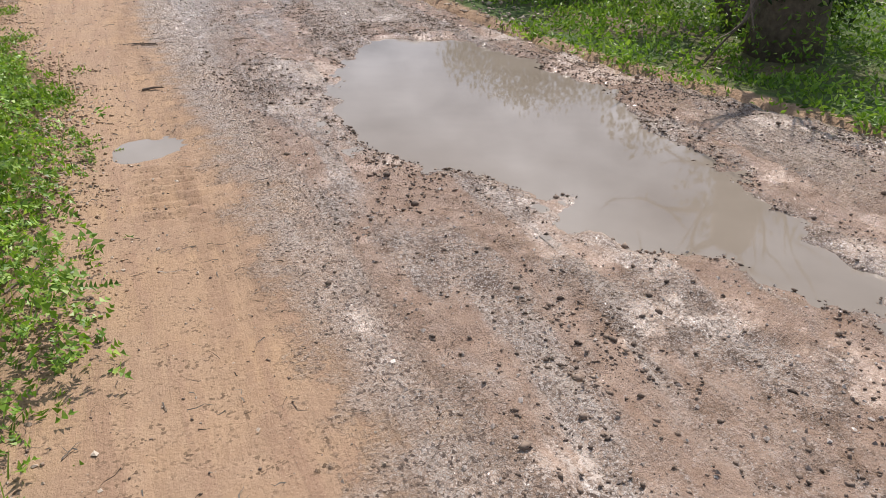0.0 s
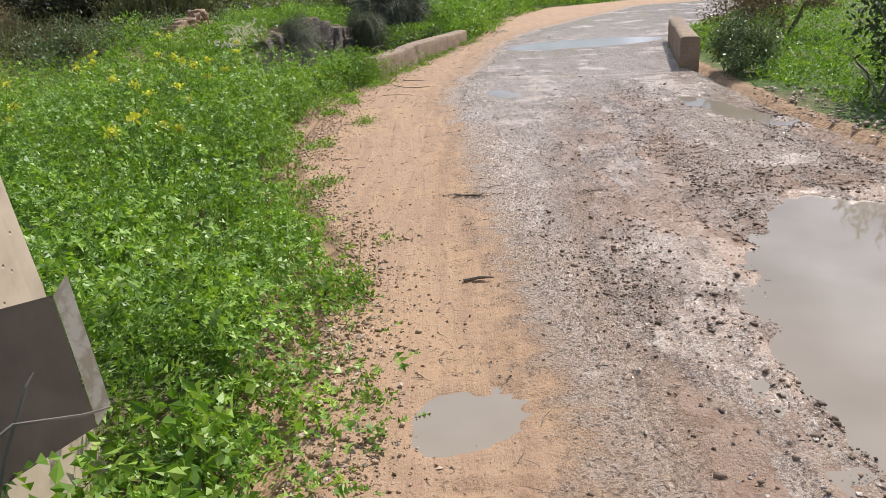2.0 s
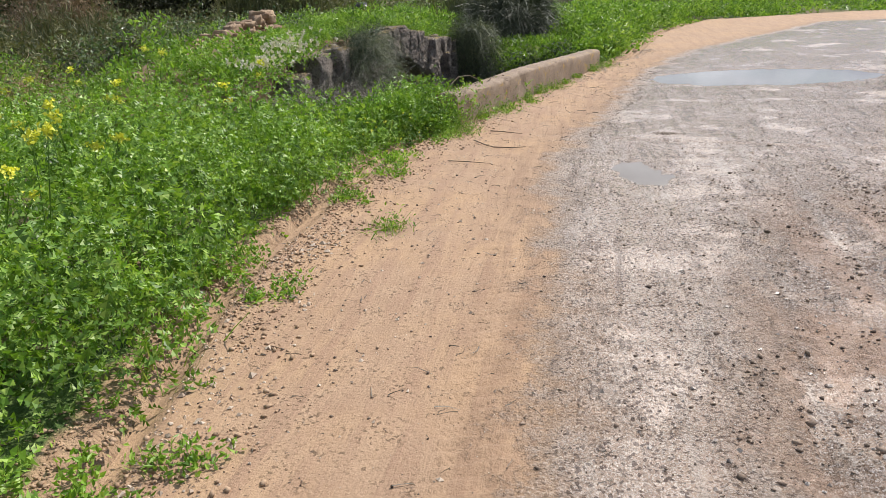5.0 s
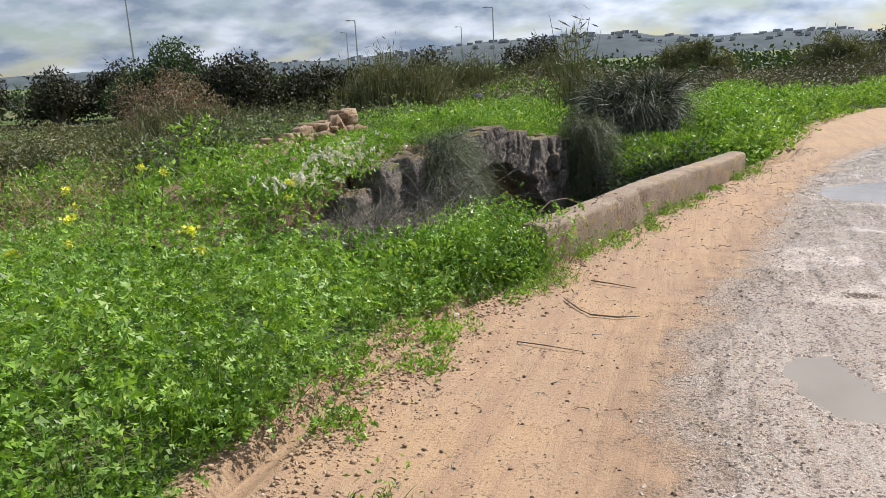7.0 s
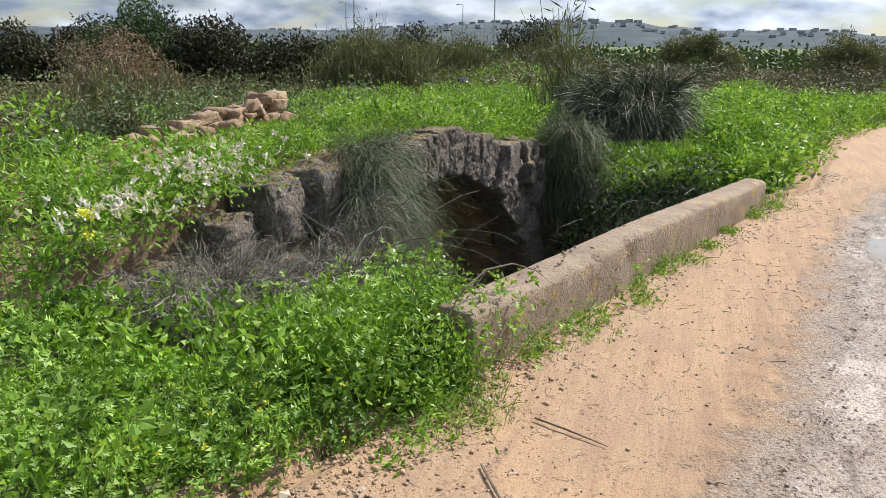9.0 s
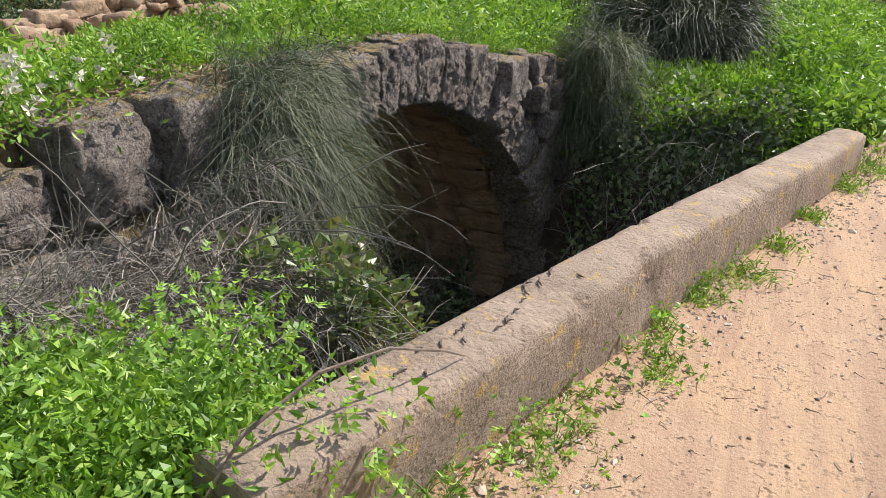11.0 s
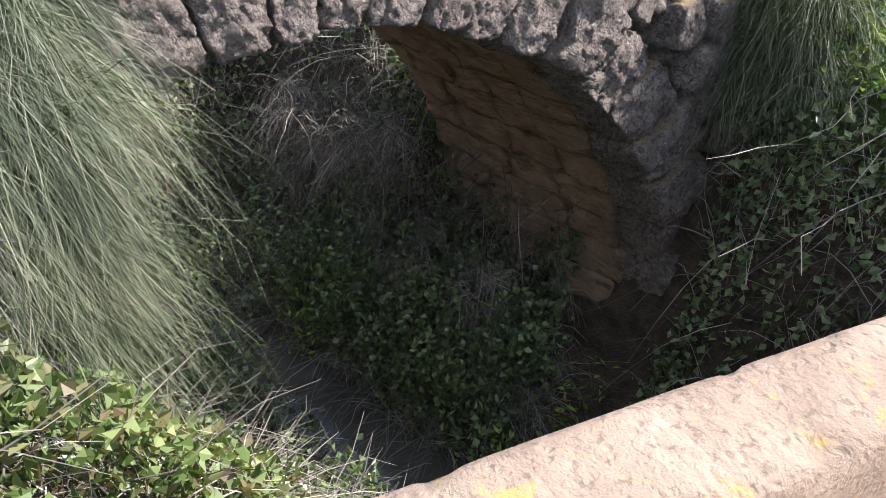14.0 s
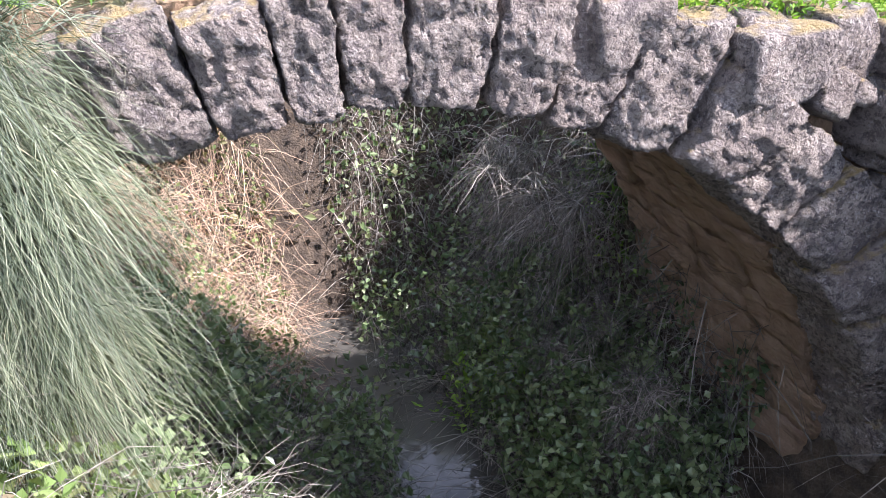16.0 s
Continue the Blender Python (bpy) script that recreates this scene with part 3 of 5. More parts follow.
conm = (1 - tanm) * (1 - 0.6 * mudm)
moist = np.exp(-((Xr - x_tan(Yr) + 0.20) / 0.2) ** 2) * step(1.5, 3.0, Yr)
Zr = 0.012 * (fbm(Xr * 2, Yr * 2, 4) - 0.5) + 0.008 * (fbm(Xr * 14, Yr * 14, 3) - 0.5)
Zr += mudm * (0.05 * (fbm(Xr * 5 + 3, Yr * 5, 3) - 0.5) + 0.035 * (fbm(Xr * 16, Yr * 16, 2) - 0.5))
Zr -= 0.055 * step(-0.07, 0.10, d_pool) + 0.012 * step(-0.5, 0.1, d_pool)
tread = step(0.16, 0.1, np.abs(Xr - x_tan(Yr) - 0.16)) + step(0.14, 0.1, np.abs(Xr - x_tan(Yr) + 0.26)) * 0.7
Zr += 0.009 * tread * np.sign(np.sin(2 * np.pi * (Yr + 0.4 * np.abs(Xr - x_tan(Yr) - 0.16)) / 0.075)) * step(10.5, 8.5, Yr) * (0.35 + fbm(Xr * 2 + 4, Yr * 2))
for c, p, q in ((-0.02, 3.75, 0.09), (0.13, 3.72, 0.08)):
    Zr += 0.011 * step(q, q - 0.03, np.abs(Xr - c)) * step(0.42, 0.36, np.abs(Yr - p)) * np.sign(np.sin(2 * np.pi * (Yr + 0.3 * np.abs(Xr - c)) / 0.105))
for c in (0.45, 0.56, 0.85):
    Zr -= 0.008 * np.exp(-((Xr - x_tan(Yr) - c + 0.4 * (fbm(0 * Yr + c, Yr * 0.4) - 0.5)) / 0.03) ** 2) * step(13, 11, Yr)
Zr -= 0.014 * np.exp(-((Yr - (7.03 + 0.02 * Xr) - 0.05 * (fbm(Xr * 4, Yr * 0 + 9) - .5)) / 0.014) ** 2) * step(-0.2, 0.0, Xr - x_tan(Yr)) * step(1.3, 0.9, Xr)
Zr -= 0.03 * np.exp(-((Yr - (12.45 - 0.13 * Xr) - 0.03 * (fbm(Xr * 4, Yr * 0 + 2) - .5)) / 0.022) ** 2) * step(0.1, 0.35, Xr - x_tan(Yr))
edge = np.minimum(U, 1 - U) * (x_right(Yr) - x_left(Yr))
Zr -= 0.05 * step(0.05, -0.06, edge)
road = raw("road", np.stack([Xr, Yr, Zr], -1).reshape(-1, 3), grid_faces(len(ry_), len(ru)), M_road, smooth=True)
zone = road.data.color_attributes.new("zone", "FLOAT_COLOR", "POINT")
zone.data.foreach_set("color", np.stack([moist, conm, mudm, np.ones_like(mudm)], -1).astype(np.float32).ravel())
tagged(road, "worn wet concrete road with a sandy dirt track along it", "road", kind="structure")


def puddle(name, P, label):
    bm = bmesh.new()
    bm.faces.new([bm.verts.new((x, y, -0.022)) for x, y in P])
    return tagged(part(name, bm, M_puddle), label, "puddle", "puddles", "structure")


def grow(P, d):
    c = P.mean(0)
    return c + (P - c) * (1 + d / np.linalg.norm(P - c, axis=1, keepdims=True))


qx, qy = np.meshgrid(np.arange(0.9, 3.5, 0.1), np.arange(1.3, 7.1, 0.1), indexing="ij")
fq = grid_faces(*qx.shape)
cq = np.stack([qx.ravel(), qy.ravel()], 1)[fq].mean(1)
water = raw("puddle", np.stack([qx, qy, 0 * qx - 0.022], -1).reshape(-1, 3), fq[poly_in(BIG, cq[:, 0], cq[:, 1]) > -0.2], M_puddle)
tagged(water, "large shallow puddle of muddy beige water reflecting clouds", "puddle", "puddles", "structure")
for cx, cy, rx, ry, a in SMALL:
    t = np.linspace(0, 2 * np.pi, 24, endpoint=False)
    a = radians(a)
    u, v = np.cos(t) * (rx + 0.16), np.sin(t) * (ry + 0.16)
    puddle("puddle", np.stack([cx + u * math.cos(a) - v * math.sin(a), cy + u * math.sin(a) + v * math.cos(a)], 1), "small shallow puddle of muddy water in the road")

# stream
bm = bmesh.new()
bm.faces.new([bm.verts.new(p) for p in [(-9, 14.4, WATER_Z), (1.0, 14.4, WATER_Z), (1.0, 19.5, WATER_Z), (-9, 19.5, WATER_Z)]])
tagged(part("water", bm, M_stream), "still dark stream water at the bottom of the gully", "water", kind="structure")


# ---- concrete parapets beside the road ----
def parapet(name, a, b, width, height, end, depth, label):
    """A cast kerb wall with a worn, chipped top from a to b, its road face on the line a-b."""
    d = (b - a)
    L = d.length
    d = d.normalized()
    n = Vector((-d.y, d.x))
    nl = int(L / 0.025)
    prof = [(0, -depth), (0, height * 0.3), (0, height * 0.65), (0, height - 0.03), (0.008, height - 0.012), (0.028, height)]
    prof += [(width * f, height + 0.004) for f in (0.25, 0.4, 0.55, 0.7, 0.8)]
    prof += [(width - 0.028, height), (width - 0.008, height - 0.012), (width, height - 0.03), (width, height * 0.4), (width, -depth)]
    V = []
    for i in range(nl + 1):
        s = L * i / nl
        for j, (u, zz) in enumerate(prof):
            p = Vector((a.x + d.x * s + n.x * u, a.y + d.y * s + n.y * u, zz + (end - height) * max(0.0, s / L - 0.5) * 2 * (zz > 0)))
            w = noise.noise(Vector((s * 1.1, u * 2, zz * 2))) * 0.012 + noise.noise(Vector((s * 9, u * 9 + 5, zz * 9))) * 0.006 + noise.noise(Vector((s * 31, u * 31 + 5, zz * 31))) * 0.004
            chip = max(0.0, noise.noise(Vector((s * 9.3, j // 6 * 9.0, 2.0))) - 0.25) * 0.09 if 3 < j <= 5 or 11 <= j < 13 else 0.0
            big = math.exp(-((s - 1.72) / 0.09) ** 2) * 0.05 * (0.6 + noise.noise(Vector((s * 14, j * 3, 1)))) if 2 <= j <= 5 else 0.0
            p.z += (w - chip * 0.6 - big * 0.6) if zz > 0.05 else 0
            q = (1 if j <= 6 else -1) * (chip + big) + w * (1 if j < 7 else -1)
            p.x += n.x * q
            p.y += n.y * q
            V.append(p)
    k = len(prof)
    F = grid_faces(nl + 1, k)
    ob = raw(name, [tuple(v) for v in V], F, M_conc, smooth=True)
    bm = bmesh.new()
    bm.from_mesh(ob.data)
    bm.verts.ensure_lookup_table()
    for r in (0, nl):
        vs = [bm.verts[r * k + j] for j in range(k)]
        bm.faces.new(vs if r else vs[::-1])
    bmesh.ops.recalc_face_normals(bm, faces=bm.faces[:])
    bm.to_mesh(ob.data)
    bm.free()
    return tagged(ob, label, "parapet")


wall = parapet("concrete_parapet", PAR_A, PAR_B, PAR_W, PAR_H, PAR_END, 3.3, "low weathered concrete parapet with chipped edges above the gully")
parapet("concrete_parapet", Vector((3.98, 15.9)), Vector((3.13, 12.42)), 0.24, 0.38, 0.40, 0.3, "low mossy concrete parapet at the grassy side of the road")

# shallow unreadable strokes on the parapet's top: dark bars drawn for the grooves' shade
R_ = random.Random(23)
for i in range(20):
    s0 = 0.45 + 0.9 * i / 19 + R_.uniform(-0.03, 0.03)
    u0 = R_.uniform(0.05, 0.19)
    a_, ln = R_.uniform(-0.5, 1.3), R_.uniform(0.02, 0.055)
    zz = PAR_H + 0.004
    pts = []
    for f in (-0.5, 0.0, 0.5):
        q = PAR_A + PAR_D * (s0 + f * ln * math.cos(a_)) + PAR_N * (u0 + f * ln * math.sin(a_) + 0.006 * (f == 0))
        pts.append((q.x, q.y, zz + 0.002))
    part("carved_stroke", tube(bmesh.new(), pts, [0.002, 0.005, 0.002], 5), M_grooveshade, wall)

# ---- old stone arch ----
ARC_Y, ARC_Z, ARC_R = 16.42, -1.95, 2.2
BRIDGE_D = 2.0


def face_x(y):
    return -2.40 + (y - 16.0) * 0.2


bridge = holder("stone_arch_bridge", (-3.3, ARC_Y, WATER_Z))
tagged(bridge, "old stone arch bridge of weathered grey limestone, overgrown on top", "bridge")


def deck_z(y):
    return np.interp(y, [12.6, 13.4, 14.4, 15.5, 16.4, 17.2, 17.7, 18.3, 19.2, 21], [.05, .40, .55, .64, .66, .55, .42, .36, .2, .1])


def arch_stone(a0, a1, r0, r1, x0, x1, mat, seed, cuts, rough, name, round_=0.14):
    """One wedge of the ring: angles from the crown, radii, depths behind the face."""
    bm = block((2, 2, 2), cuts, round_, 0.0, seed)
    o = Vector((seed * 5.3, seed * 2.1, seed * 9.7))
    for v in bm.verts:
        u = v.co
        an = (a0 + a1) / 2 + (a1 - a0) / 2 * u.y
        rr = (r0 + r1) / 2 + (r1 - r0) / 2 * u.z
        dd = (x0 + x1) / 2 - (x1 - x0) / 2 * u.x
        y, zz = ARC_Y + math.sin(an) * rr, ARC_Z + math.cos(an) * rr
        p = Vector((face_x(y) - dd, y, zz))
        p += noise.noise_vector(p * 5 + o) * rough + noise.noise_vector(p * 17 + o) * rough * 0.6 + noise.noise_vector(p * 45 + o) * rough * 0.5
        v.co = p - bridge.location
    return part(name, bm, mat, bridge, smooth=True)


# ring stones on the face
R_ = random.Random(5)
JOINTS = [-0.357, -0.225, -0.114, -0.032, 0.059, 0.170, 0.281, 0.385, 0.515, 0.655, 0.80, 0.95]
while JOINTS[0] > -1.5:
    JOINTS.insert(0, JOINTS[0] - R_.uniform(0.11, 0.15))
while JOINTS[-1] < 1.5:
    JOINTS.append(JOINTS[-1] + R_.uniform(0.12, 0.16))
i = 0
for a0, a1 in zip(JOINTS, JOINTS[1:]):
    top = ARC_R + R_.uniform(0.38, 0.46)
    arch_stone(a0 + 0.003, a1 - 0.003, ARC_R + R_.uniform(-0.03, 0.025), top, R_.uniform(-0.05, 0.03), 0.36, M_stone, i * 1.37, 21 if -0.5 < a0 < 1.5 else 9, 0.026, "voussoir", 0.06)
    i += 1
# vault courses behind the ring
ang = -math.pi / 2
while ang < math.pi / 2 - 0.02:
    da = R_.uniform(0.10, 0.14)
    x = 0.33 + R_.uniform(-0.05, 0.1)
    while x < BRIDGE_D - 0.05:
        ln = R_.uniform(0.28, 0.5)
        x1 = min(x + ln, BRIDGE_D)
        if BRIDGE_D - x1 < 0.15:
            x1 = BRIDGE_D
        arch_stone(ang + 0.002, ang + da - 0.002, ARC_R + R_.uniform(-0.012, 0.016), ARC_R + 0.3, x + 0.003, x1 - 0.003, M_vault, i * 1.37, 5, 0.03, "vault_stone", 0.0)
        i += 1
        x = x1
    ang += da
# fill above the vault, up to the deck
ys = np.linspace(12.7, 20.6, 120)
V, nsec = [], 6
for y in ys:
    dy = y - ARC_Y
    lo = ARC_Z + math.sqrt(max((ARC_R + 0.16) ** 2 - dy * dy, 0)) if abs(dy) < ARC_R + 0.1 else -3.3
    hi = float(deck_z(y)) - 0.02
    fx = face_x(y) - 0.22
    for x, zz in ((fx, min(lo, hi - 0.05)), (fx, hi - 0.03), (fx - 0.5, hi + 0.03), (fx - 1.1, hi + 0.05), (fx - 1.78, hi - 0.03), (fx - 1.78, min(lo, hi - 0.05))):
        V.append((x + 0.03 * noise.noise(Vector((y * 3, zz * 3, 1))), y, zz + 0.04 * noise.noise(Vector((x * 2, y * 2, 4)))))
V = np.array(V) - np.array(bridge.location)
a = np.arange(len(ys) * nsec).reshape(len(ys), nsec)
F = np.concatenate([np.stack([a[:-1, j], a[1:, j], a[1:, (j + 1) % nsec], a[:-1, (j + 1) % nsec]], -1) for j in range(nsec)])
raw("earth_fill", V, F, M_rubble, bridge)["label"] = "rubble and earth fill under the grass"
# abutment walls and the spandrel's squared blocks
for y0, y1, z0, z1, big in ((12.9, 14.25, -1.9, None, 0.42), (18.62, 19.9, -3.1, None, 0.34), (14.25, 15.4, -1.2, None, 0.4), (17.75, 18.62, -0.6, None, 0.28)):
    zz = z0
    while True:
        h = R_.uniform(0.8, 1.2) * big
        y = y0 + R_.uniform(-0.1, 0.05)
        placed = False
        while y < y1:
            w = R_.uniform(0.9, 1.5) * big
            yc, zc = y + w / 2, zz + h / 2
            if zc + h * 0.35 < deck_z(yc) and math.hypot(yc - ARC_Y, zc - ARC_Z) > ARC_R + 0.36 + h * 0.3:
                bm = block((0.34, w - 0.02, h - 0.02), 7, 0.07, 0.035, i * 1.9, 5)
                out = -0.28 if yc < 15.3 and zc > 0.1 else -0.12
                bmesh.ops.translate(bm, verts=bm.verts, vec=Vector((face_x(yc) + out + R_.uniform(-0.04, 0.04), yc, zc)) - bridge.location)
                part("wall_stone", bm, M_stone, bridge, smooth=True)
                i += 1
            y += w
        zz += h
        if zz > 0.7:
            break
# large squared blocks beside the broom
for yc, w, zc, h in ((14.33, 0.47, 0.30, 0.5), (14.83, 0.46, 0.33, 0.52), (13.9, 0.3, 0.22, 0.3), (14.5, 0.6, -0.15, 0.38), (13.95, 0.5, -0.13, 0.34)):
    bm = block((0.4, w - 0.02, h - 0.02), 13, 0.12, 0.055, yc * 3.1, 5)
    bmesh.ops.translate(bm, verts=bm.verts, vec=Vector((face_x(yc) - 0.09, yc, zc)) - bridge.location)
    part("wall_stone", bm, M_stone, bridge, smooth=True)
# cap stones along the top of the spandrel
for yy in np.arange(17.35, 19.4, 0.27):
    w = R_.uniform(0.2, 0.3)
    bm = block((R_.uniform(0.25, 0.36), w, R_.uniform(0.2, 0.3)), 6, 0.07, 0.035, i * 1.7, 6)
    bmesh.ops.rotate(bm, verts=bm.verts, matrix=Matrix.Rotation(R_.uniform(-0.3, 0.3), 3, "Z"))
    bmesh.ops.translate(bm, verts=bm.verts, vec=Vector((face_x(yy) - 0.2 + R_.uniform(-0.05, 0.05), yy, float(deck_z(yy)) - 0.07 + R_.uniform(-0.03, 0.03))) - bridge.location)
    part("wall_stone", bm, M_stone, bridge, smooth=True)
    i += 1
# small rubble packed between the ring and the cap stones
for k_ in range(120):
    yc, zc = R_.uniform(17.5, 19.2), R_.uniform(-1.3, 0.3)
    if zc > deck_z(yc) - 0.08 or math.hypot(yc - ARC_Y, zc - ARC_Z) < ARC_R + 0.42:
        continue
    q = R_.uniform(0.07, 0.2)
    bm = block((0.2, q * R_.uniform(1.0, 1.5), q), 4, 0.1, 0.02, k_ * 1.3, 8)
    bmesh.ops.rotate(bm, verts=bm.verts, matrix=Matrix.Rotation(R_.uniform(-0.6, 0.6), 3, "X"))
    bmesh.ops.translate(bm, verts=bm.verts, vec=Vector((face_x(yc) - 0.16 + R_.uniform(-0.05, 0.05), yc, zc)) - bridge.location)
    part("wall_stone", bm, M_stone, bridge, smooth=True)
# side walls under the springing, along the vault
for side, y in ((-1, ARC_Y - ARC_R), (1, ARC_Y + ARC_R)):
    for r in range(4):
        x = -0.05
        while x < BRIDGE_D - 0.1:
            ln = R_.uniform(0.3, 0.5)
            bm = block((ln - 0.015, 0.3, 0.285), 2, 0.12, 0.015, i * 1.3, 5)
            bmesh.ops.translate(bm, verts=bm.verts, vec=Vector((face_x(y) - x - ln / 2, y + side * 0.15, ARC_Z - 0.145 - r * 0.29)) - bridge.location)
            part("vault_stone", bm, M_vault, bridge, smooth=True)
            i += 1
            x += ln

# ---- loose stones on the road ----
def pebble_geo(P, size, r, flatten=0.7):
    """Small six-cornered lumps at the points P."""
    n = len(P)
    base = np.array([(1, 0, 0), (-1, 0, 0), (0, 1, 0), (0, -1, 0), (0, 0, 1), (0, 0, -1)], float)
    tri = np.array([(0, 2, 4), (2, 1, 4), (1, 3, 4), (3, 0, 4), (2, 0, 5), (1, 2, 5), (3, 1, 5), (0, 3, 5)])
    q = unit(r.normal(size=(n, 6, 3)) * 0.28 + base)
    q = q * np.asarray(size).reshape(-1, 1, 1) * r.uniform(0.6, 1.3, (n, 1, 3)) * np.array([1, 1, flatten])
    a = r.uniform(0, 6.28, n)
    c, s = np.cos(a)[:, None], np.sin(a)[:, None]
    q = np.stack([q[..., 0] * c - q[..., 1] * s, q[..., 0] * s + q[..., 1] * c, q[..., 2]], -1)
    return (P[:, None] + q).reshape(-1, 3), (np.arange(n)[:, None, None] * 6 + tri[None]).reshape(-1, 3)


def road_z(x, y):
    i = np.clip(np.searchsorted(ry_, y) - 1, 0, len(ry_) - 1)
    u = (x - x_left(y)) / (x_right(y) - x_left(y))
    j = np.clip(np.round((u + 0.02) / 1.04 * (len(ru) - 1)).astype(int), 0, len(ru) - 1)
    return Zr[i, j]


r1 = np.random.default_rng(11)
n = 150000
y = r1.uniform(0.6, 14.5, n)
x = x_left(y) + (x_right(y) - x_left(y)) * r1.random(n)
dp = pool(x, y)
keep = (r1.random(n) < mud_amount(x, y) * (0.16 + 1.1 * step(0.42, 0.66, fbm(x * 2.4 + 40, y * 1.1, 4)))) & (dp < 0.03)
x, y = x[keep], y[keep]
size = 0.003 + 0.010 * r1.random(len(x)) ** 3 + 0.012 * (r1.random(len(x)) < 0.025)
tagged(raw("mud_clods", *pebble_geo(np.stack([x, y, road_z(x, y) + size * 0.25], 1), size, r1), M_clod, smooth=True), "dark lumps of mud strewn over the wet road", "mud", kind="stuff")

n = 130000
y = r1.uniform(0.6, 20, n)
x = x_left(y) + (x_right(y) - x_left(y)) * r1.random(n)
e = x - x_left(y)
keep = (r1.random(n) < np.maximum(0.95 * np.exp(-(e / 0.28) ** 2) * step(0.35, 0.6, fbm(x * 2, y * 2, 3)), 0.16 * (x > x_tan(y)) + 0.05)) & (pool(x, y) < 0.02)
x, y = x[keep], y[keep]
size = 0.003 + 0.009 * r1.random(len(x)) ** 3 + 0.01 * (x - x_left(y) < 0.4) * r1.random(len(x)) ** 5
for dry in (True, False):
    q = (x < x_tan(y) + 0.1) == dry
    tagged(raw("gravel", *pebble_geo(np.stack([x, y, road_z(x, y) + size * 0.2], 1)[q], size[q], r1), M_pebble if dry else M_wetpebble), "pale loose gravel and grit along the dirt track" if dry else "wet glinting gravel on the worn concrete", "gravel", kind="stuff")


n = 2600
y = r1.uniform(1.0, 18, n)
x = x_left(y) + (x_tan(y) + 0.2 - x_left(y)) * r1.random(n)
ok = pool(x, y) < 0.02
x, y = x[ok], y[ok]
size = 0.003 + 0.008 * r1.random(len(x)) ** 4
tagged(raw("dirt_crumbs", *pebble_geo(np.stack([x, y, road_z(x, y) + size * 0.3], 1), size, r1), M_clod, smooth=True), "dark crumbs of earth scattered on the sandy track", "dirt", kind="stuff")
q = 20000
ye = r1.uniform(2.5, 13.2, q)
xe = x_left(ye) + r1.normal(-0.03, 0.2, q)
ok = (fbm(xe * 3 + 8, ye * 3, 3) > 0.36) & (pool(xe, ye) < 0.02)
xe, ye = xe[ok], ye[ok]
size = 0.004 + 0.013 * r1.random(len(xe)) ** 4
ze = np.where(xe > x_left(ye), road_z(xe, ye), ground_z(xe, ye))
tagged(raw("earth_clods", *pebble_geo(np.stack([xe, ye, ze + size * 0.3], 1), size, r1), M_earthclod, smooth=True), "crumbly brown clods of earth along the weeds", "earth", kind="stuff")
P = np.stack([x[:900], y[:900], road_z(x[:900], y[:900]) + 0.006], 1)
a = r1.uniform(0, 6.28, 900)
D = np.stack([np.cos(a), np.sin(a), 0 * a], 1)
tagged(raw("chaff", *strand_geo(P, D, r1.uniform(0.02, 0.09, 900), 0.004, 0.0, 3, 0.008, r1), M_dry), "bits of dry straw and twig on the sandy track", "straw", kind="stuff")


# ---- low plants ----
def weeds(name, x, y, z, height, leaves, size, mat, r, label, spread=0.10, narrow=0.5, fern=False):
    """Leafy plants: stems at x, y with leaves from the foot to the tip."""
    n = len(x)
    t = r.random((n, leaves)) ** 0.75
    lean = r.normal(size=(n, 1, 2)) * 0.18
    off = r.normal(size=(n, leaves, 2)) * spread * (0.45 + 0.6 * t[..., None])
    P = np.empty((n, leaves, 3))
    h = np.asarray(height).reshape(-1, 1)
    P[..., :2] = np.stack([x, y], 1)[:, None] + off + lean * (h * t)[..., None]
    P[..., 2] = z[:, None] + h * t - np.hypot(off[..., 0], off[..., 1]) * 0.35
    P = P.reshape(-1, 3)
    way = np.concatenate([np.repeat(off.reshape(-1, 2) * 6, 1, 0), np.full((len(P), 1), 0.45)], 1)
    size = np.repeat(np.broadcast_to(np.asarray(size, float), (n,)), leaves)
    return tagged(raw(name, *(fern_geo if fern else leaf_geo)(P, size, size * narrow, way, 0.7, r), mat), label, "weeds", kind="stuff")


r2 = np.random.default_rng(21)


def scatter(n, x0, x1, y0, y1, r=r2):
    return r.uniform(x0, x1, n), r.uniform(y0, y1, n)


def pit(x, y):
    """True over the open gully."""
    return (y > 13.5 + 0.45 * np.clip(-x - 1, 0, 1.2)) & (y < 18.9) & (x < par_x(y)) & (x > face_x(y) - 0.1)


def surface(x, y):
    """Top of the ground, or of the old bridge's deck."""
    on = (x < face_x(y) - 0.2) & (x > face_x(y) - 2.0) & (y > 12.7) & (y < 20.6)
    return np.where(on, deck_z(y), ground_z(x, y))


# verge by the walk, dense and bright
def verge(x, y):
    """How far inside the weeds, with a ragged border."""
    bare = 0.55 * step(5.5, 7.5, y) * step(13.2, 11.5, y)
    return x_left(y) - x + 0.05 - (bare - 0.35) * 0.6 - 0.9 * (fbm(x * 1.6, y * 1.6, 4) - 0.5) * (0.5 + bare)


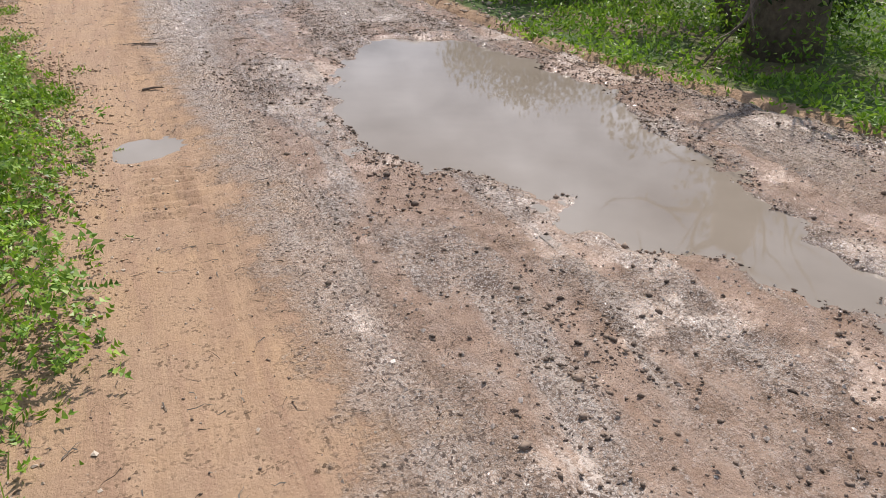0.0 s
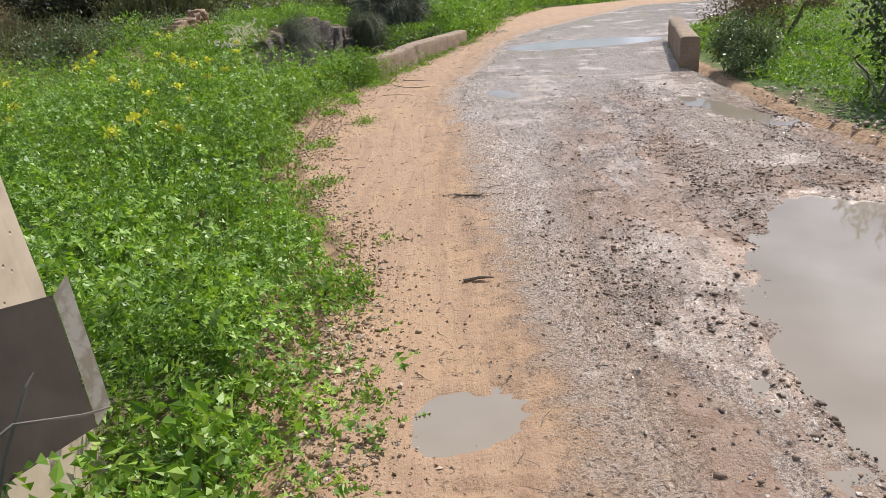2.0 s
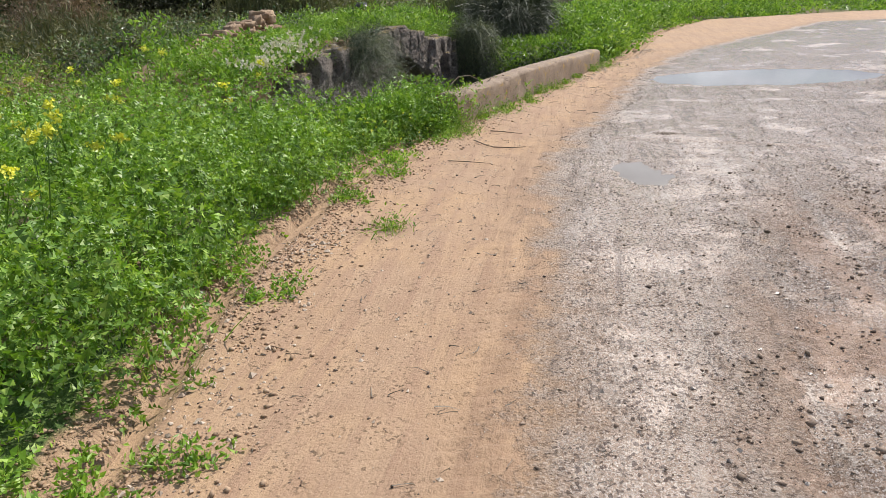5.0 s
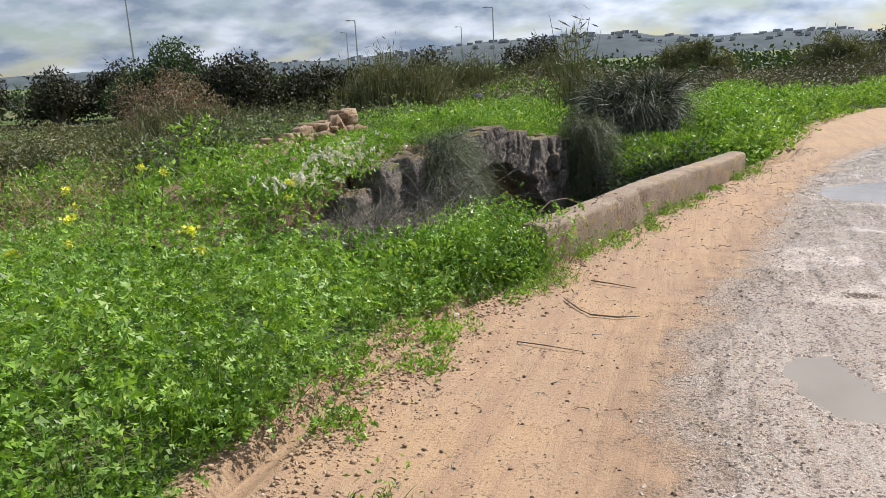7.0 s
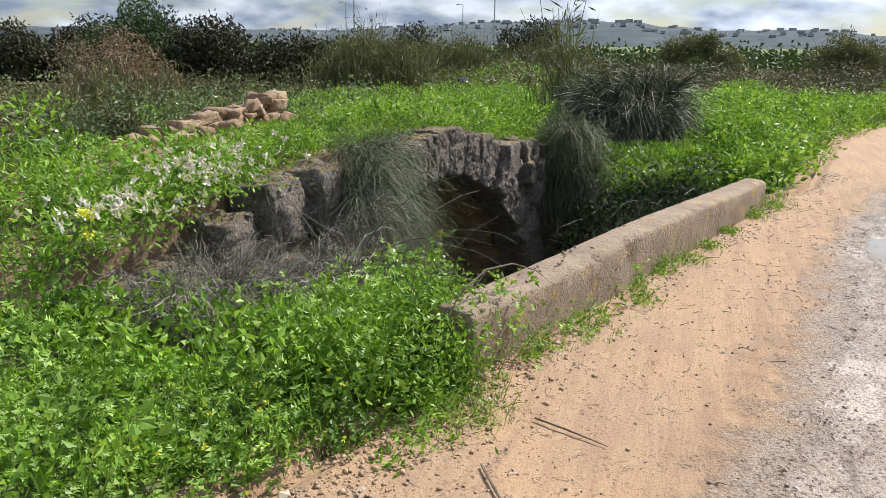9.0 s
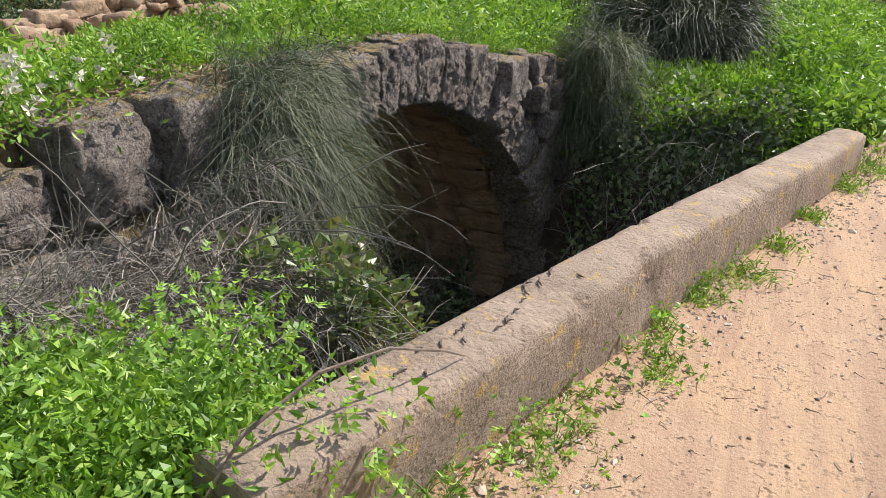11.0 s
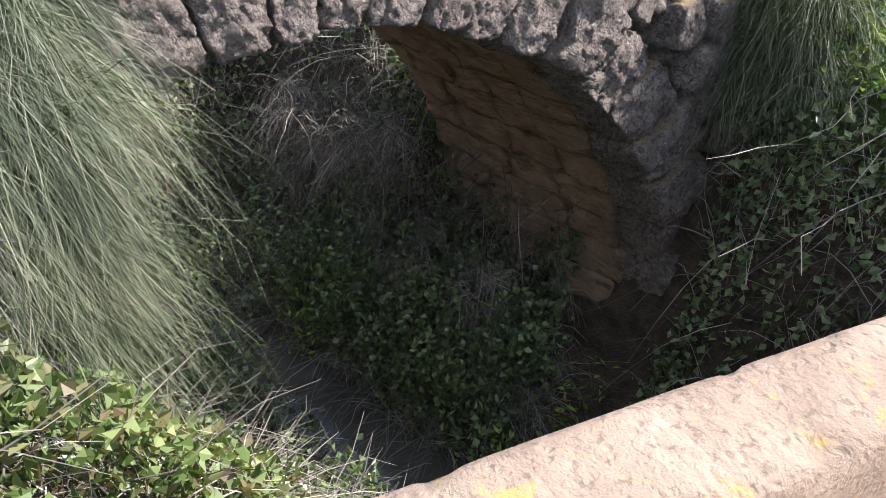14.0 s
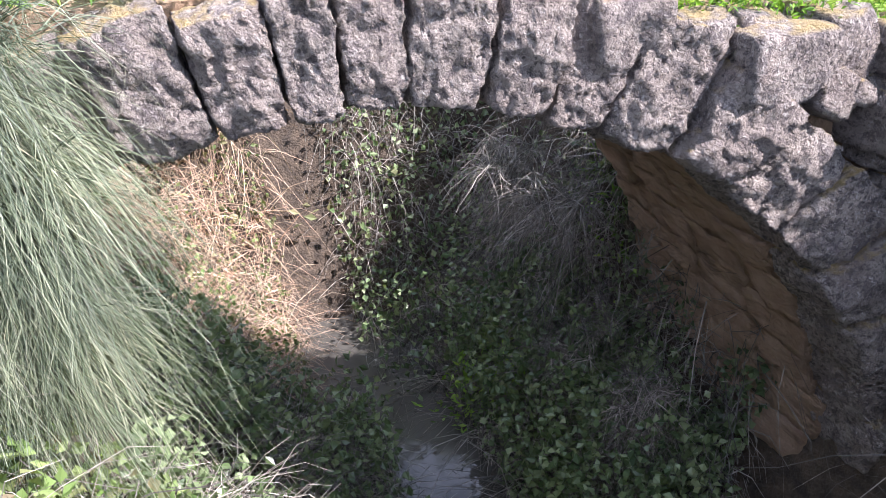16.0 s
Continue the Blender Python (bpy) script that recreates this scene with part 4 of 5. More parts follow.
x, y = scatter(21500, -8.5, -0.2, -2.0, 14.2)
v = verge(x, y)
keep = (v > 0) & ~pit(x, y) & (r2.random(len(x)) < np.interp(x, [-8.5, -6.5, -3.5, -2.2, -1], [0.0, 0.1, 0.45, 1, 1]) * np.interp(y, [-2, 1.2, 2.5], [0.05, 0.3, 1]))
keep &= ~((np.abs(x + 1.42) < 0.3) & (np.abs(y - 4.0) < 0.28))
x, y, v = x[keep], y[keep], v[keep]
clump = 0.55 * fbm(x * 1.5 + 5, y * 1.5, 3) + 0.45 * fbm(x * 3.6 + 15, y * 3.6, 2)
h = 0.05 + step(0.0, 0.18, v) * (0.16 + 0.66 * step(0.40, 0.62, clump)) * np.interp(y, [3, 7, 10, 12.5], [0.7, 1, 0.9, 0.7]) * np.where((y > 12.0) & (x < -1.7), 0.55, 1)
weeds("weeds", x, y, surface(x, y), h, 13, np.where(y > 10.5, 0.075, 0.085), M_weed, r2, "dense bright green feathery weeds beside the track", 0.065, 0.27, True)
gx_, gy_ = scatter(16000, -6.5, -0.5, 0.8, 13.5)
keep = (verge(gx_, gy_) > 0.05) & ~pit(gx_, gy_) & (fbm(gx_ * 0.8 + 60, gy_ * 0.8, 3) > 0.46)
gx_, gy_ = gx_[keep], gy_[keep]
P = np.stack([gx_, gy_, surface(gx_, gy_)], 1)
D = unit(r2.normal(size=P.shape) * 0.28 + np.array([0, 0, 1.0]))
tagged(raw("grass", *strand_geo(P, D, r2.uniform(0.12, 0.42, len(P)), 0.008, 0.06, 3, 0, r2), M_grass), "tufts of green grass blades among the weeds", "grass", kind="stuff")

# tufts along the top of the arch
y = r2.uniform(13.3, 19.6, 1100)
x = face_x(y) - r2.uniform(0.16, 0.95, 1100)
weeds("weeds", x, y, deck_z(y), 0.05 + 0.2 * step(0.3, 0.7, fbm(x * 2, y * 2, 3)), 26, 0.034, M_weed, r2, "short green weeds along the top of the arch", 0.05, 0.4)
# deck of the old bridge, the far verge and the field behind
x, y = scatter(7500, -9.0, -0.4, 13.0, 30.0)
keep = ~pit(x, y) & (x < x_left(y) - 0.1) & ~((x > -8.6) & (x < -4.6) & (y > 14.2) & (y < 19.5) & (ground_z(x, y) < -0.8))
keep &= (np.hypot(x + 1.1, y - 20.6) > 0.95) & ~((x < -4.0) & (x > -4.7) & (y > 14.6) & (y < 17.2))
x, y = x[keep], y[keep]
weeds("weeds", x, y, surface(x, y), (0.05 + 0.5 * step(0.36, 0.7, fbm(x * 1.4, y * 1.4, 3))) * np.where((y < 17.4) & (x > -4.6), 0.55, 1) * np.where(np.hypot(x + 0.95, y - 20.1) < 1.15, 0.3, 1), 16, 0.075, M_weed, r2, "bright green weeds on the bank and the old bridge", 0.075, 0.42)
x, y = scatter(2600, 0.0, 6.0, 17.3, 32.0)
keep = (x < x_left(y) - 0.1)
x, y = x[keep], y[keep]
weeds("weeds", x, y, surface(x, y), 0.10 + 0.55 * step(0.35, 0.68, fbm(x * 1.2, y * 1.2, 3)), 22, 0.085, M_weed, r2, "bright green weeds beside the bend of the road")
x, y = scatter(4800, -24, -4, 8, 42)
keep = (x < -6.5) | (y > 27)
x, y = x[keep], y[keep]
weeds("weeds", x, y, ground_z(x, y), 0.15 + 0.7 * step(0.3, 0.8, fbm(x * 0.6, y * 0.6, 3)), 14, 0.12, M_reed, r2, "grey-green tall weeds in the rough field", 0.16)

x, y = scatter(1900, -1.9, 0.9, 18.95, 22.0)
keep = (x < np.where(y < 17.6, par_x(y), x_left(y)) - 0.15) & (np.hypot(x + 1.1, y - 20.8) > 0.8)
x, y = x[keep], y[keep]
weeds("weeds", x, y, ground_z(x, y), (0.12 + 0.4 * step(0.3, 0.7, fbm(x * 1.6, y * 1.6, 3))) * np.where(np.hypot(x + 0.95, y - 20.1) < 1.15, 0.3, 1), 22, 0.06, M_weed, r2, "bright green weeds on the bank behind the parapet", 0.07, 0.42)
# right-hand verge
x, y = scatter(7500, 3.0, 9.5, -1.0, 22)
keep = (x > x_right(y) + 0.55 * step(7.5, 9, y) * step(15, 13, y) + 0.35 * (fbm(x * 2.2, y * 2.2, 3) - 0.5)) & ((y < 7) | (y > 10.5) | (x > x_right(y) + 0.7))
keep &= r2.random(len(x)) < np.interp(x, [3, 6, 9.5], [1, 0.9, 0.05]) * np.interp(y, [-1, 2, 18, 22], [0.1, 1, 1, 0.2])
x, y = x[keep], y[keep]
h = 0.05 + (0.14 + 0.5 * step(0.5, 1.6, x - x_right(y))) * step(0, 0.5, x - x_right(y)) * step(0.3, 0.72, fbm(x * 1.3, y * 1.3, 3))
weeds("weeds", x, y, surface(x, y), h, 16, 0.06, M_weed, r2, "dense green weeds along the far road edge", 0.08, 0.42)
# broad-leaved weeds near the parapet's end and round the block
for n_, box in ((170, (-3.4, -1.15, 12.2, 13.7)), (60, (-1.5, -0.7, 2.6, 4.3)), (90, (-3.6, -1.5, 7.0, 12.0))):
    x, y = scatter(n_, *box)
    keep = (verge(x, y) > 0.1) & ~pit(x, y) & ~((np.abs(x + 1.42) < 0.3) & (np.abs(y - 4.0) < 0.28))
    x, y = x[keep], y[keep]
    weeds("weeds", x, y, surface(x, y) + 0.12, 0.1 + 0.2 * r2.random(len(x)), 16, 0.058, M_weed, r2, "broad-leaved green weeds among the feathery ones", 0.08, 0.62)
# creeping tufts on the bare track edge
x, y = scatter(2600, -1.9, 0.4, 4.5, 12.5)
keep = (x > x_left(y) - 0.5) & (x < x_left(y) + 0.30) & (fbm(x * 3.4 + 30, y * 2.6, 3) > 0.56)
x, y = x[keep], y[keep]
weeds("weeds", x, y, 0 * x, 0.03 + 0.05 * r2.random(len(x)), 22, 0.03, M_weed, r2, "small creeping green tufts on the sandy edge", 0.035)


def shrub(name, c, rad, n, leaf, mat, label, category="bush", seed=1, lobes=9, stem=True, wide=0.5, group=""):
    """Stems and a crown of many leaves gathered in uneven clumps."""
    r = np.random.default_rng(seed)
    ob = holder(name, c)
    tagged(ob, label, category, group)
    rad = np.array(rad, float)
    cen = unit(r.normal(size=(lobes, 3))) * r.uniform(0.35, 0.78, (lobes, 1)) * rad
    cen[:, 2] = np.abs(cen[:, 2]) * 1.0 + rad[2] * 0.35
    lr = r.uniform(0.28, 0.48, lobes) * rad.min() * 1.1
    k = r.integers(0, lobes, n)
    d = unit(r.normal(size=(n, 3)))
    P = cen[k] + d * (lr[k] * r.random(n) ** 0.4 * (0.7 + 0.6 * vnoise(d[:, 0] * 3 + k, d[:, 1] * 3 + d[:, 2] * 2)))[:, None]
    P[:, 2] = np.abs(P[:, 2])
    raw("crown", *leaf_geo(P, leaf, leaf * wide, d * 0.5, 1.0, r), mat, ob)
    if stem:
        bm = bmesh.new()
        for q in cen:
            m = Vector(q) * 0.5 + Vector((0, 0, 0.1 * rad[2]))
            tube(bm, [(0, 0, -0.1), tuple(m), tuple(q)], [0.05 * rad[2], 0.03 * rad[2], 0.01 * rad[2]], 5)
        part("branch_frame", bm, M_bark, ob)
    return ob


def broom(name, c, sprays, twigs, size, lean, jitter, length, droop, mat, label, seed, width=0.004, fan=0.32, category="bush"):
    """A broom bush: sprays of thin twigs that start together, arch out and hang down side by side."""
    r = np.random.default_rng(seed)
    ob = holder(name, c)
    tagged(ob, label, category)
    for share, title in ((0.65, "crown"), (0.35, "hanging_spray")):
        m = int(sprays * share)
        S = r.uniform(-1, 1, (m, 3)) * np.array(size)
        A = unit(r.normal(size=(m, 3)) * np.array(jitter) + np.array(lean))
        Ls = length * r.uniform(0.55, 1.1, m) * (1.0 if title == "crown" else 1.2)
        q = np.repeat(np.arange(m), twigs)
        P = S[q] + r.normal(size=(len(q), 3)) * 0.02 + A[q] * (Ls[q] * r.uniform(0, 0.35, len(q)))[:, None]
        D = unit(A[q] + r.normal(size=(len(q), 3)) * fan)
        L = Ls[q] * r.uniform(0.5, 1.05, len(q))
        raw(title, *strand_geo(P, D, L, width, droop * L * r.uniform(0.5, 1.4, len(q)), 5, 0.05 * length, r), mat, ob)
    return ob


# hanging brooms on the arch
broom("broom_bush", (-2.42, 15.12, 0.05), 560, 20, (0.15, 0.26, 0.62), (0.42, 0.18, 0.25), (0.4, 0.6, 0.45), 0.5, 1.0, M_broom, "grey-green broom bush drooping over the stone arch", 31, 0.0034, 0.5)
broom("broom_bush", (-1.62, 19.05, 0.05), 300, 26, (0.2, 0.2, 0.45), (0.2, -0.15, 0.5), (0.55, 0.5, 0.3), 0.5, 1.0, M_broomshade, "dark green broom bush hanging beside the arch", 32, 0.0048, 0.25)
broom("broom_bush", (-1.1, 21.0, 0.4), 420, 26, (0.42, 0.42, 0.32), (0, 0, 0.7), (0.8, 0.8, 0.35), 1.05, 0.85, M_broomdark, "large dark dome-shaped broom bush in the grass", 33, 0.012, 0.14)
broom("dry_bush", (-2.3, 13.85, -0.15), 130, 30, (0.3, 0.5, 0.15), (0.3, 0.1, 0.5), (0.7, 0.7, 0.35), 0.6, 0.6, M_dry, "grey tangle of dead dry twigs below the stone wall", 34, 0.004, 0.4)
broom("dry_bush", (-2.3, 14.5, -0.3), 110, 30, (0.25, 0.4, 0.15), (0.3, 0.2, 0.4), (0.7, 0.7, 0.35), 0.55, 0.6, M_dry, "grey tangle of dead dry twigs on the bank", 35, 0.004, 0.4)
broom("dry_bush", (-2.45, 14.7, -0.1), 50, 26, (0.2, 0.25, 0.35), (0.4, 0.1, 0.4), (0.6, 0.7, 0.4), 0.6, 0.8, M_dry, "dead grey twigs caught in the green broom", 37, 0.0035, 0.4)
broom("dry_bush", (-2.5, 13.2, 0.05), 90, 30, (0.25, 0.35, 0.1), (0.3, -0.1, 0.5), (0.7, 0.7, 0.35), 0.5, 0.6, M_dry, "low grey tangle of dead twigs among the weeds", 36, 0.004, 0.4)


# brambles on the gully's banks
def brambles(name, x0, x1, y0, y1, n, leaf, mat, label, seed, thick=0.35, twigs=900, tw=M_dry, lift=0.0):
    r = np.random.default_rng(seed)
    ob = holder(name, ((x0 + x1) / 2, (y0 + y1) / 2, 0))
    tagged(ob, label, "brambles")
    x, y = r.uniform(x0, x1, n), r.uniform(y0, y1, n)
    ok = (x < par_x(y) - 0.3) & (fbm(x * 2.3 + seed, y * 2.3, 3) > 0.33)
    x, y = x[ok], y[ok]
    z = ground_z(x, y) + r.random(len(x)) ** 1.2 * thick * (0.4 + 1.2 * fbm(x * 1.8, y * 1.8 + seed, 3)) + lift
    o = np.array(ob.location)
    raw("leaves", *leaf_geo(np.stack([x, y, z], 1) - o, leaf, leaf * 0.85, np.array([0.3, 0, 0.5]), 0.8, r), mat, ob)
    x, y = r.uniform(x0, x1, twigs), r.uniform(y0, y1, twigs)
    ok = x < par_x(y) - 0.35
    x, y = x[ok], y[ok]
    P = np.stack([x, y, ground_z(x, y) + 0.05 + lift], 1) - o
    D = unit(r.normal(size=P.shape) + np.array([0.1, 0, 0.8]))
    raw("tangle", *strand_geo(P, D, r.uniform(0.3, 0.9, len(P)), 0.007, r.uniform(0.2, 0.8, len(P)), 4, 0.03, r), tw, ob)
    return ob


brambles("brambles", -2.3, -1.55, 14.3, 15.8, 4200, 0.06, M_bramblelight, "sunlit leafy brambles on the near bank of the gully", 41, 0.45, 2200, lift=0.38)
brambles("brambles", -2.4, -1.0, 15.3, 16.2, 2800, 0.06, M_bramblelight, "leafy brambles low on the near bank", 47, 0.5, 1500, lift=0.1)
brambles("brambles", -1.7, 0.1, 18.0, 19.1, 5500, 0.065, M_bramble, "dark brambles climbing the bank beside the arch", 42, 0.5, 1800)
brambles("brambles", -4.9, -2.3, 17.4, 18.35, 8000, 0.06, M_bramble, "dark brambles trailing over the stream beside the vault", 46, 0.8, 7000)
brambles("brambles", -4.9, -2.5, 18.0, 18.7, 5500, 0.065, M_bramble, "dark brambles hanging under the foot of the vault", 48, 0.5, 5000, lift=0.15)
broom("dead_brambles", (-5.0, 18.45, -1.75), 130, 26, (1.0, 0.3, 0.5), (0.25, -0.5, 0.25), (0.7, 0.6, 0.5), 0.6, 0.9, M_dry, "tangle of dead grey bramble stems hanging to the water", 49, 0.006, 0.8, "brambles")
broom("dead_brambles", (-3.6, 18.2, -2.2), 70, 26, (0.8, 0.2, 0.25), (0.25, -0.5, 0.25), (0.7, 0.6, 0.5), 0.5, 0.9, M_dry, "tangle of dead grey bramble stems at the foot of the vault", 50, 0.005, 0.8, "brambles")
brambles("brambles", -4.6, -1.3, 15.3, 16.75, 8500, 0.065, M_bramble, "brambles and dead stems trailing to the stream", 43, 0.6, 6000, lift=0.08)
brambles("brambles", -8.0, -4.6, 16.9, 20.5, 9500, 0.065, M_bramble, "shaded brambles on the bank behind the arch", 44, 0.9, 13000)
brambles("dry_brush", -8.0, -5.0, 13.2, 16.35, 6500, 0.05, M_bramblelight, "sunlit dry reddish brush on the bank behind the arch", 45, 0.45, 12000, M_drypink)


# ---- mustard ----
def mustard(seed):
    r = random.Random(seed)
    ob = holder("mustard_plant")
    tagged(ob, "tall mustard plant with small yellow flower heads", "plant", "mustard plants on the verge")
    g = np.random.default_rng(seed)
    Q = []
    for b in range(r.randint(2, 3)):
        a, h = r.uniform(0, 6.28), r.uniform(0.5, 0.95)
        s = r.uniform(0.08, 0.34)
        tip = Vector((math.cos(a) * s, math.sin(a) * s, h))
        stem = part("stem", tube(bmesh.new(), [(0, 0, -0.03), (tip.x * 0.3, tip.y * 0.3, h * 0.5), tuple(tip)], [0.006, 0.004, 0.002], 4), M_grass, ob)
        P = np.array(tip) + g.normal(size=(40, 3)) * np.array([0.017, 0.017, 0.013])
        raw("flower_head", *leaf_geo(P, 0.022, 0.02, None, 1.0, g), M_yellow, stem)
        for _ in range(9):
            f = r.uniform(0.1, 0.8)
            Q.append(Vector((tip.x * f * 0.8, tip.y * f * 0.8, h * f)))
    raw("foliage", *leaf_geo(np.array(Q), 0.07, 0.025, np.array([0, 0, 0.2]), 1.0, g), M_weed, ob)
    return ob


protos = [mustard(s) for s in (1, 2, 3)]
spots = [(-2.35, 9.3), (-2.1, 9.0), (-2.5, 8.8), (-2.0, 8.5), (-2.7, 9.6), (-1.95, 8.0), (-2.25, 7.6), (-2.9, 10.2), (-2.6, 10.9), (-3.1, 9.0), (-3.4, 9.9), (-3.0, 11.3),
         (-3.6, 12.2), (-4.0, 11.0), (-2.9, 12.4), (-1.5, 5.9), (-1.7, 6.6), (-4.4, 12.6), (-3.4, 7.9), (-2.75, 7.2)]
for i, (x, y) in enumerate(spots):
    m = pose(x, y, float(surface(np.array(x), np.array(y))), 0, 0, i * 67)
    if i < 3:
        protos[i].matrix_basis = m
    else:
        copy_thing(protos[i % 3], m)

# white flowers by the old wall
def flowers(c, n, spread, seed):
    ob = holder("white_flowers", c)
    tagged(ob, "clump of white and pale pink wild flowers on the old wall", "flowers", "white flowers on the wall")
    g = np.random.default_rng(seed)
    me = None
    for p in g.normal(size=(n, 3)) * np.array(spread) + np.array([0, 0, 0.1]):
        if me is None:
            o = raw("blossom", *leaf_geo(np.zeros((7, 3)), 0.034, 0.022, np.array([0, 0, 0.35]), 1.0, g), M_white, ob)
            me = o.data
        else:
            o = new("blossom", me)
            o.parent = ob
        o.matrix_basis = pose(*[float(q) for q in p], g.uniform(-40, 40), g.uniform(-40, 40), g.uniform(0, 360))
    raw("foliage", *leaf_geo(g.normal(size=(n * 8, 3)) * np.array(spread) * 1.1, 0.045, 0.02, None, 1.0, g), M_weed, ob)


flowers((-2.85, 13.85, 0.6), 80, (0.13, 0.26, 0.06), 51)
flowers((-2.85, 13.0, 0.5), 60, (0.12, 0.2, 0.06), 52)
flowers((-3.1, 17.0, 0.62), 14, (0.12, 0.3, 0.03), 53)

# rubble wall on the far edge of the old bridge
rubble = holder("rubble_wall", (-4.45, 16.0, 0.5))
tagged(rubble, "low tumbled wall of orange-brown rubble stones", "wall")
R_ = random.Random(9)
for i in range(95):
    t = i % 48 / 47
    yy = 14.7 + t * 2.5
    bm = block((R_.uniform(0.14, 0.24), R_.uniform(0.12, 0.3), R_.uniform(0.06, 0.13)), 3, 0.06, 0.045, i * 1.1, 6)
    bmesh.ops.rotate(bm, verts=bm.verts, matrix=Matrix.Rotation(R_.uniform(-0.4, 0.4), 3, "Z"))
    top = 0.64 + 0.28 * t
    zz = R_.uniform(top - 0.14, top - 0.04) if i < 48 else R_.uniform(0.5, top - 0.12)
    bmesh.ops.translate(bm, verts=bm.verts, vec=(R_.uniform(-0.1, 0.1) + 0.05 * (i >= 48), yy - 16.0, zz - 0.5))
    part("rubble_stone", bm, M_rubble, rubble, smooth=True)

# ---- block and bent sheet in the verge ----
post = holder("concrete_block", (-1.44, 4.0, 0))
tagged(post, "pitted beige concrete block standing in the weeds", "block")
bm = block((0.62, 0.5, 1.5), 5, 0.02, 0.006, 3.0, 8)
for v in bm.verts:
    f = (v.co.z + 0.75) / 1.5
    v.co.x *= 1 - 0.3 * f
    v.co.y *= 1 - 0.3 * f
    v.co.z += 0.42
part("block", bm, M_block, post, smooth=False)
sheet = holder("metal_sheet", (-0.95, 3.7, 0.6))
tagged(sheet, "bent brown metal sheet with a sunlit edge against the block", "metal sheet")


def plate(pts, t=0.004):
    bm = bmesh.new()
    bm.faces.new([bm.verts.new(p) for p in pts])
    r = bmesh.ops.solidify(bm, geom=bm.faces[:], thickness=t)
    return bm


part("plate", plate([(-0.07, -0.15, 0.25), (0.0, 0.11, 0.19), (0.055, 0.06, -0.13), (-0.05, -0.3, -0.08)]), M_sheet, sheet)
part("folded_edge", plate([(0.002, 0.111, 0.19), (0.017, 0.161, 0.22), (0.072, 0.111, -0.10), (0.057, 0.061, -0.13)]), M_sunedge, sheet, "worn folded edge, coloured pale as sunlit")

# ---- black irrigation pipes on the bank ----
bm = tube(bmesh.new(), [(-7.36, 31.4, -0.2), (-7.34, 31.4, 0.05), (-7.28, 31.42, 0.25), (-7.12, 31.45, 0.38), (-6.9, 31.5, 0.36), (-6.78, 31.52, 0.22)], 0.13, 12)
tagged(part("pipe_elbow", bm, M_pipe, smooth=True), "black plastic pipe elbow rising from the weeds", "pipe")
for k_, dy in enumerate((0, 0.45, 1.5)):
    bm = tube(bmesh.new(), [(-12 + 1.4 * i, 30.6 + dy + 0.1 * i + 0.05 * math.sin(i), float(ground_z(np.array(-12 + 1.4 * i), np.array(30.6 + dy + 0.1 * i))) + 0.06) for i in range(6)], 0.07, 8)
    tagged(part("irrigation_pipe", bm, M_pipe, smooth=True), "long black plastic irrigation pipe lying in the weeds", "pipe", "irrigation pipes")

# ---- sticks on the track ----
def stick(pts, rad, label="thin dry brown stick lying on the track"):
    bm = tube(bmesh.new(), pts, [rad] * (len(pts) - 1) + [rad * 0.4], 5)
    tagged(part("stick", bm, M_bark), label, "stick", "sticks on the track")


stick([(-0.65, 12.22, .012), (-0.52, 12.02, .012), (-0.45, 11.94, .014), (-0.3, 11.93, .012), (-0.18, 11.97, .012)], 0.005)
stick([(-0.55, 12.62, .012), (-0.42, 12.57, .014), (-0.25, 12.5, .012)], 0.0045)
stick([(-0.75, 11.45, .012), (-0.6, 11.42, .015), (-0.4, 11.38, .012)], 0.0035)
stick([(0.02, 7.06, .012), (0.08, 7.03, .014), (0.2, 7.03, .01)], 0.006)
stick([(0.02, 5.6, .012), (0.1, 5.62, .015), (0.17, 5.62, .012)], 0.008)
stick([(-0.6, 2.9, .02), (-0.5, 3.05, .03), (-0.45, 3.25, .03)], 0.006, "pale dry stalk lying at the weedy edge")

# ---- bare tree by the far edge of the road ----
def bare_tree(c, seed):
    r = random.Random(seed)
    ob = holder("bare_tree", c)
    tagged(ob, "dark thick trunk with bare leafless branches above the weeds", "tree")
    part("trunk", tube(bmesh.new(), [(0, 0, -0.1), (0.02, 0, 0.5), (-0.03, 0.05, 1.1), (0, 0.1, 1.9)], [0.36, 0.3, 0.27, 0.2], 12), M_bark, ob, smooth=True)
    for i in range(16):
        a = r.uniform(1.2, 4.6)
        p = Vector((0, 0.05, r.uniform(0.6, 1.8)))
        pts, rad = [tuple(p)], [0.045]
        d = Vector((math.cos(a), math.sin(a) * 0.9, r.uniform(0.1, 0.7))).normalized()
        bm = bmesh.new()
        for k_ in range(5):
            d = (d + Vector((r.gauss(0, 0.3), r.gauss(0, 0.3), r.gauss(-0.05, 0.2)))).normalized()
            p = p + d * r.uniform(0.18, 0.34)
            pts.append(tuple(p))
            rad.append(0.04 * (1 - (k_ + 1) / 5.5))
            if k_ > 0:
                e = (d + Vector((r.gauss(0, 0.7), r.gauss(0, 0.7), r.gauss(0, 0.5)))).normalized()
                tube(bm, [tuple(p), tuple(p + e * 0.2), tuple(p + e * 0.4 + Vector((0, 0, 0.04)))], [0.01, 0.007, 0.003], 4)
        tube(bm, pts, rad, 5)
        part("branch", bm, M_bark, ob)


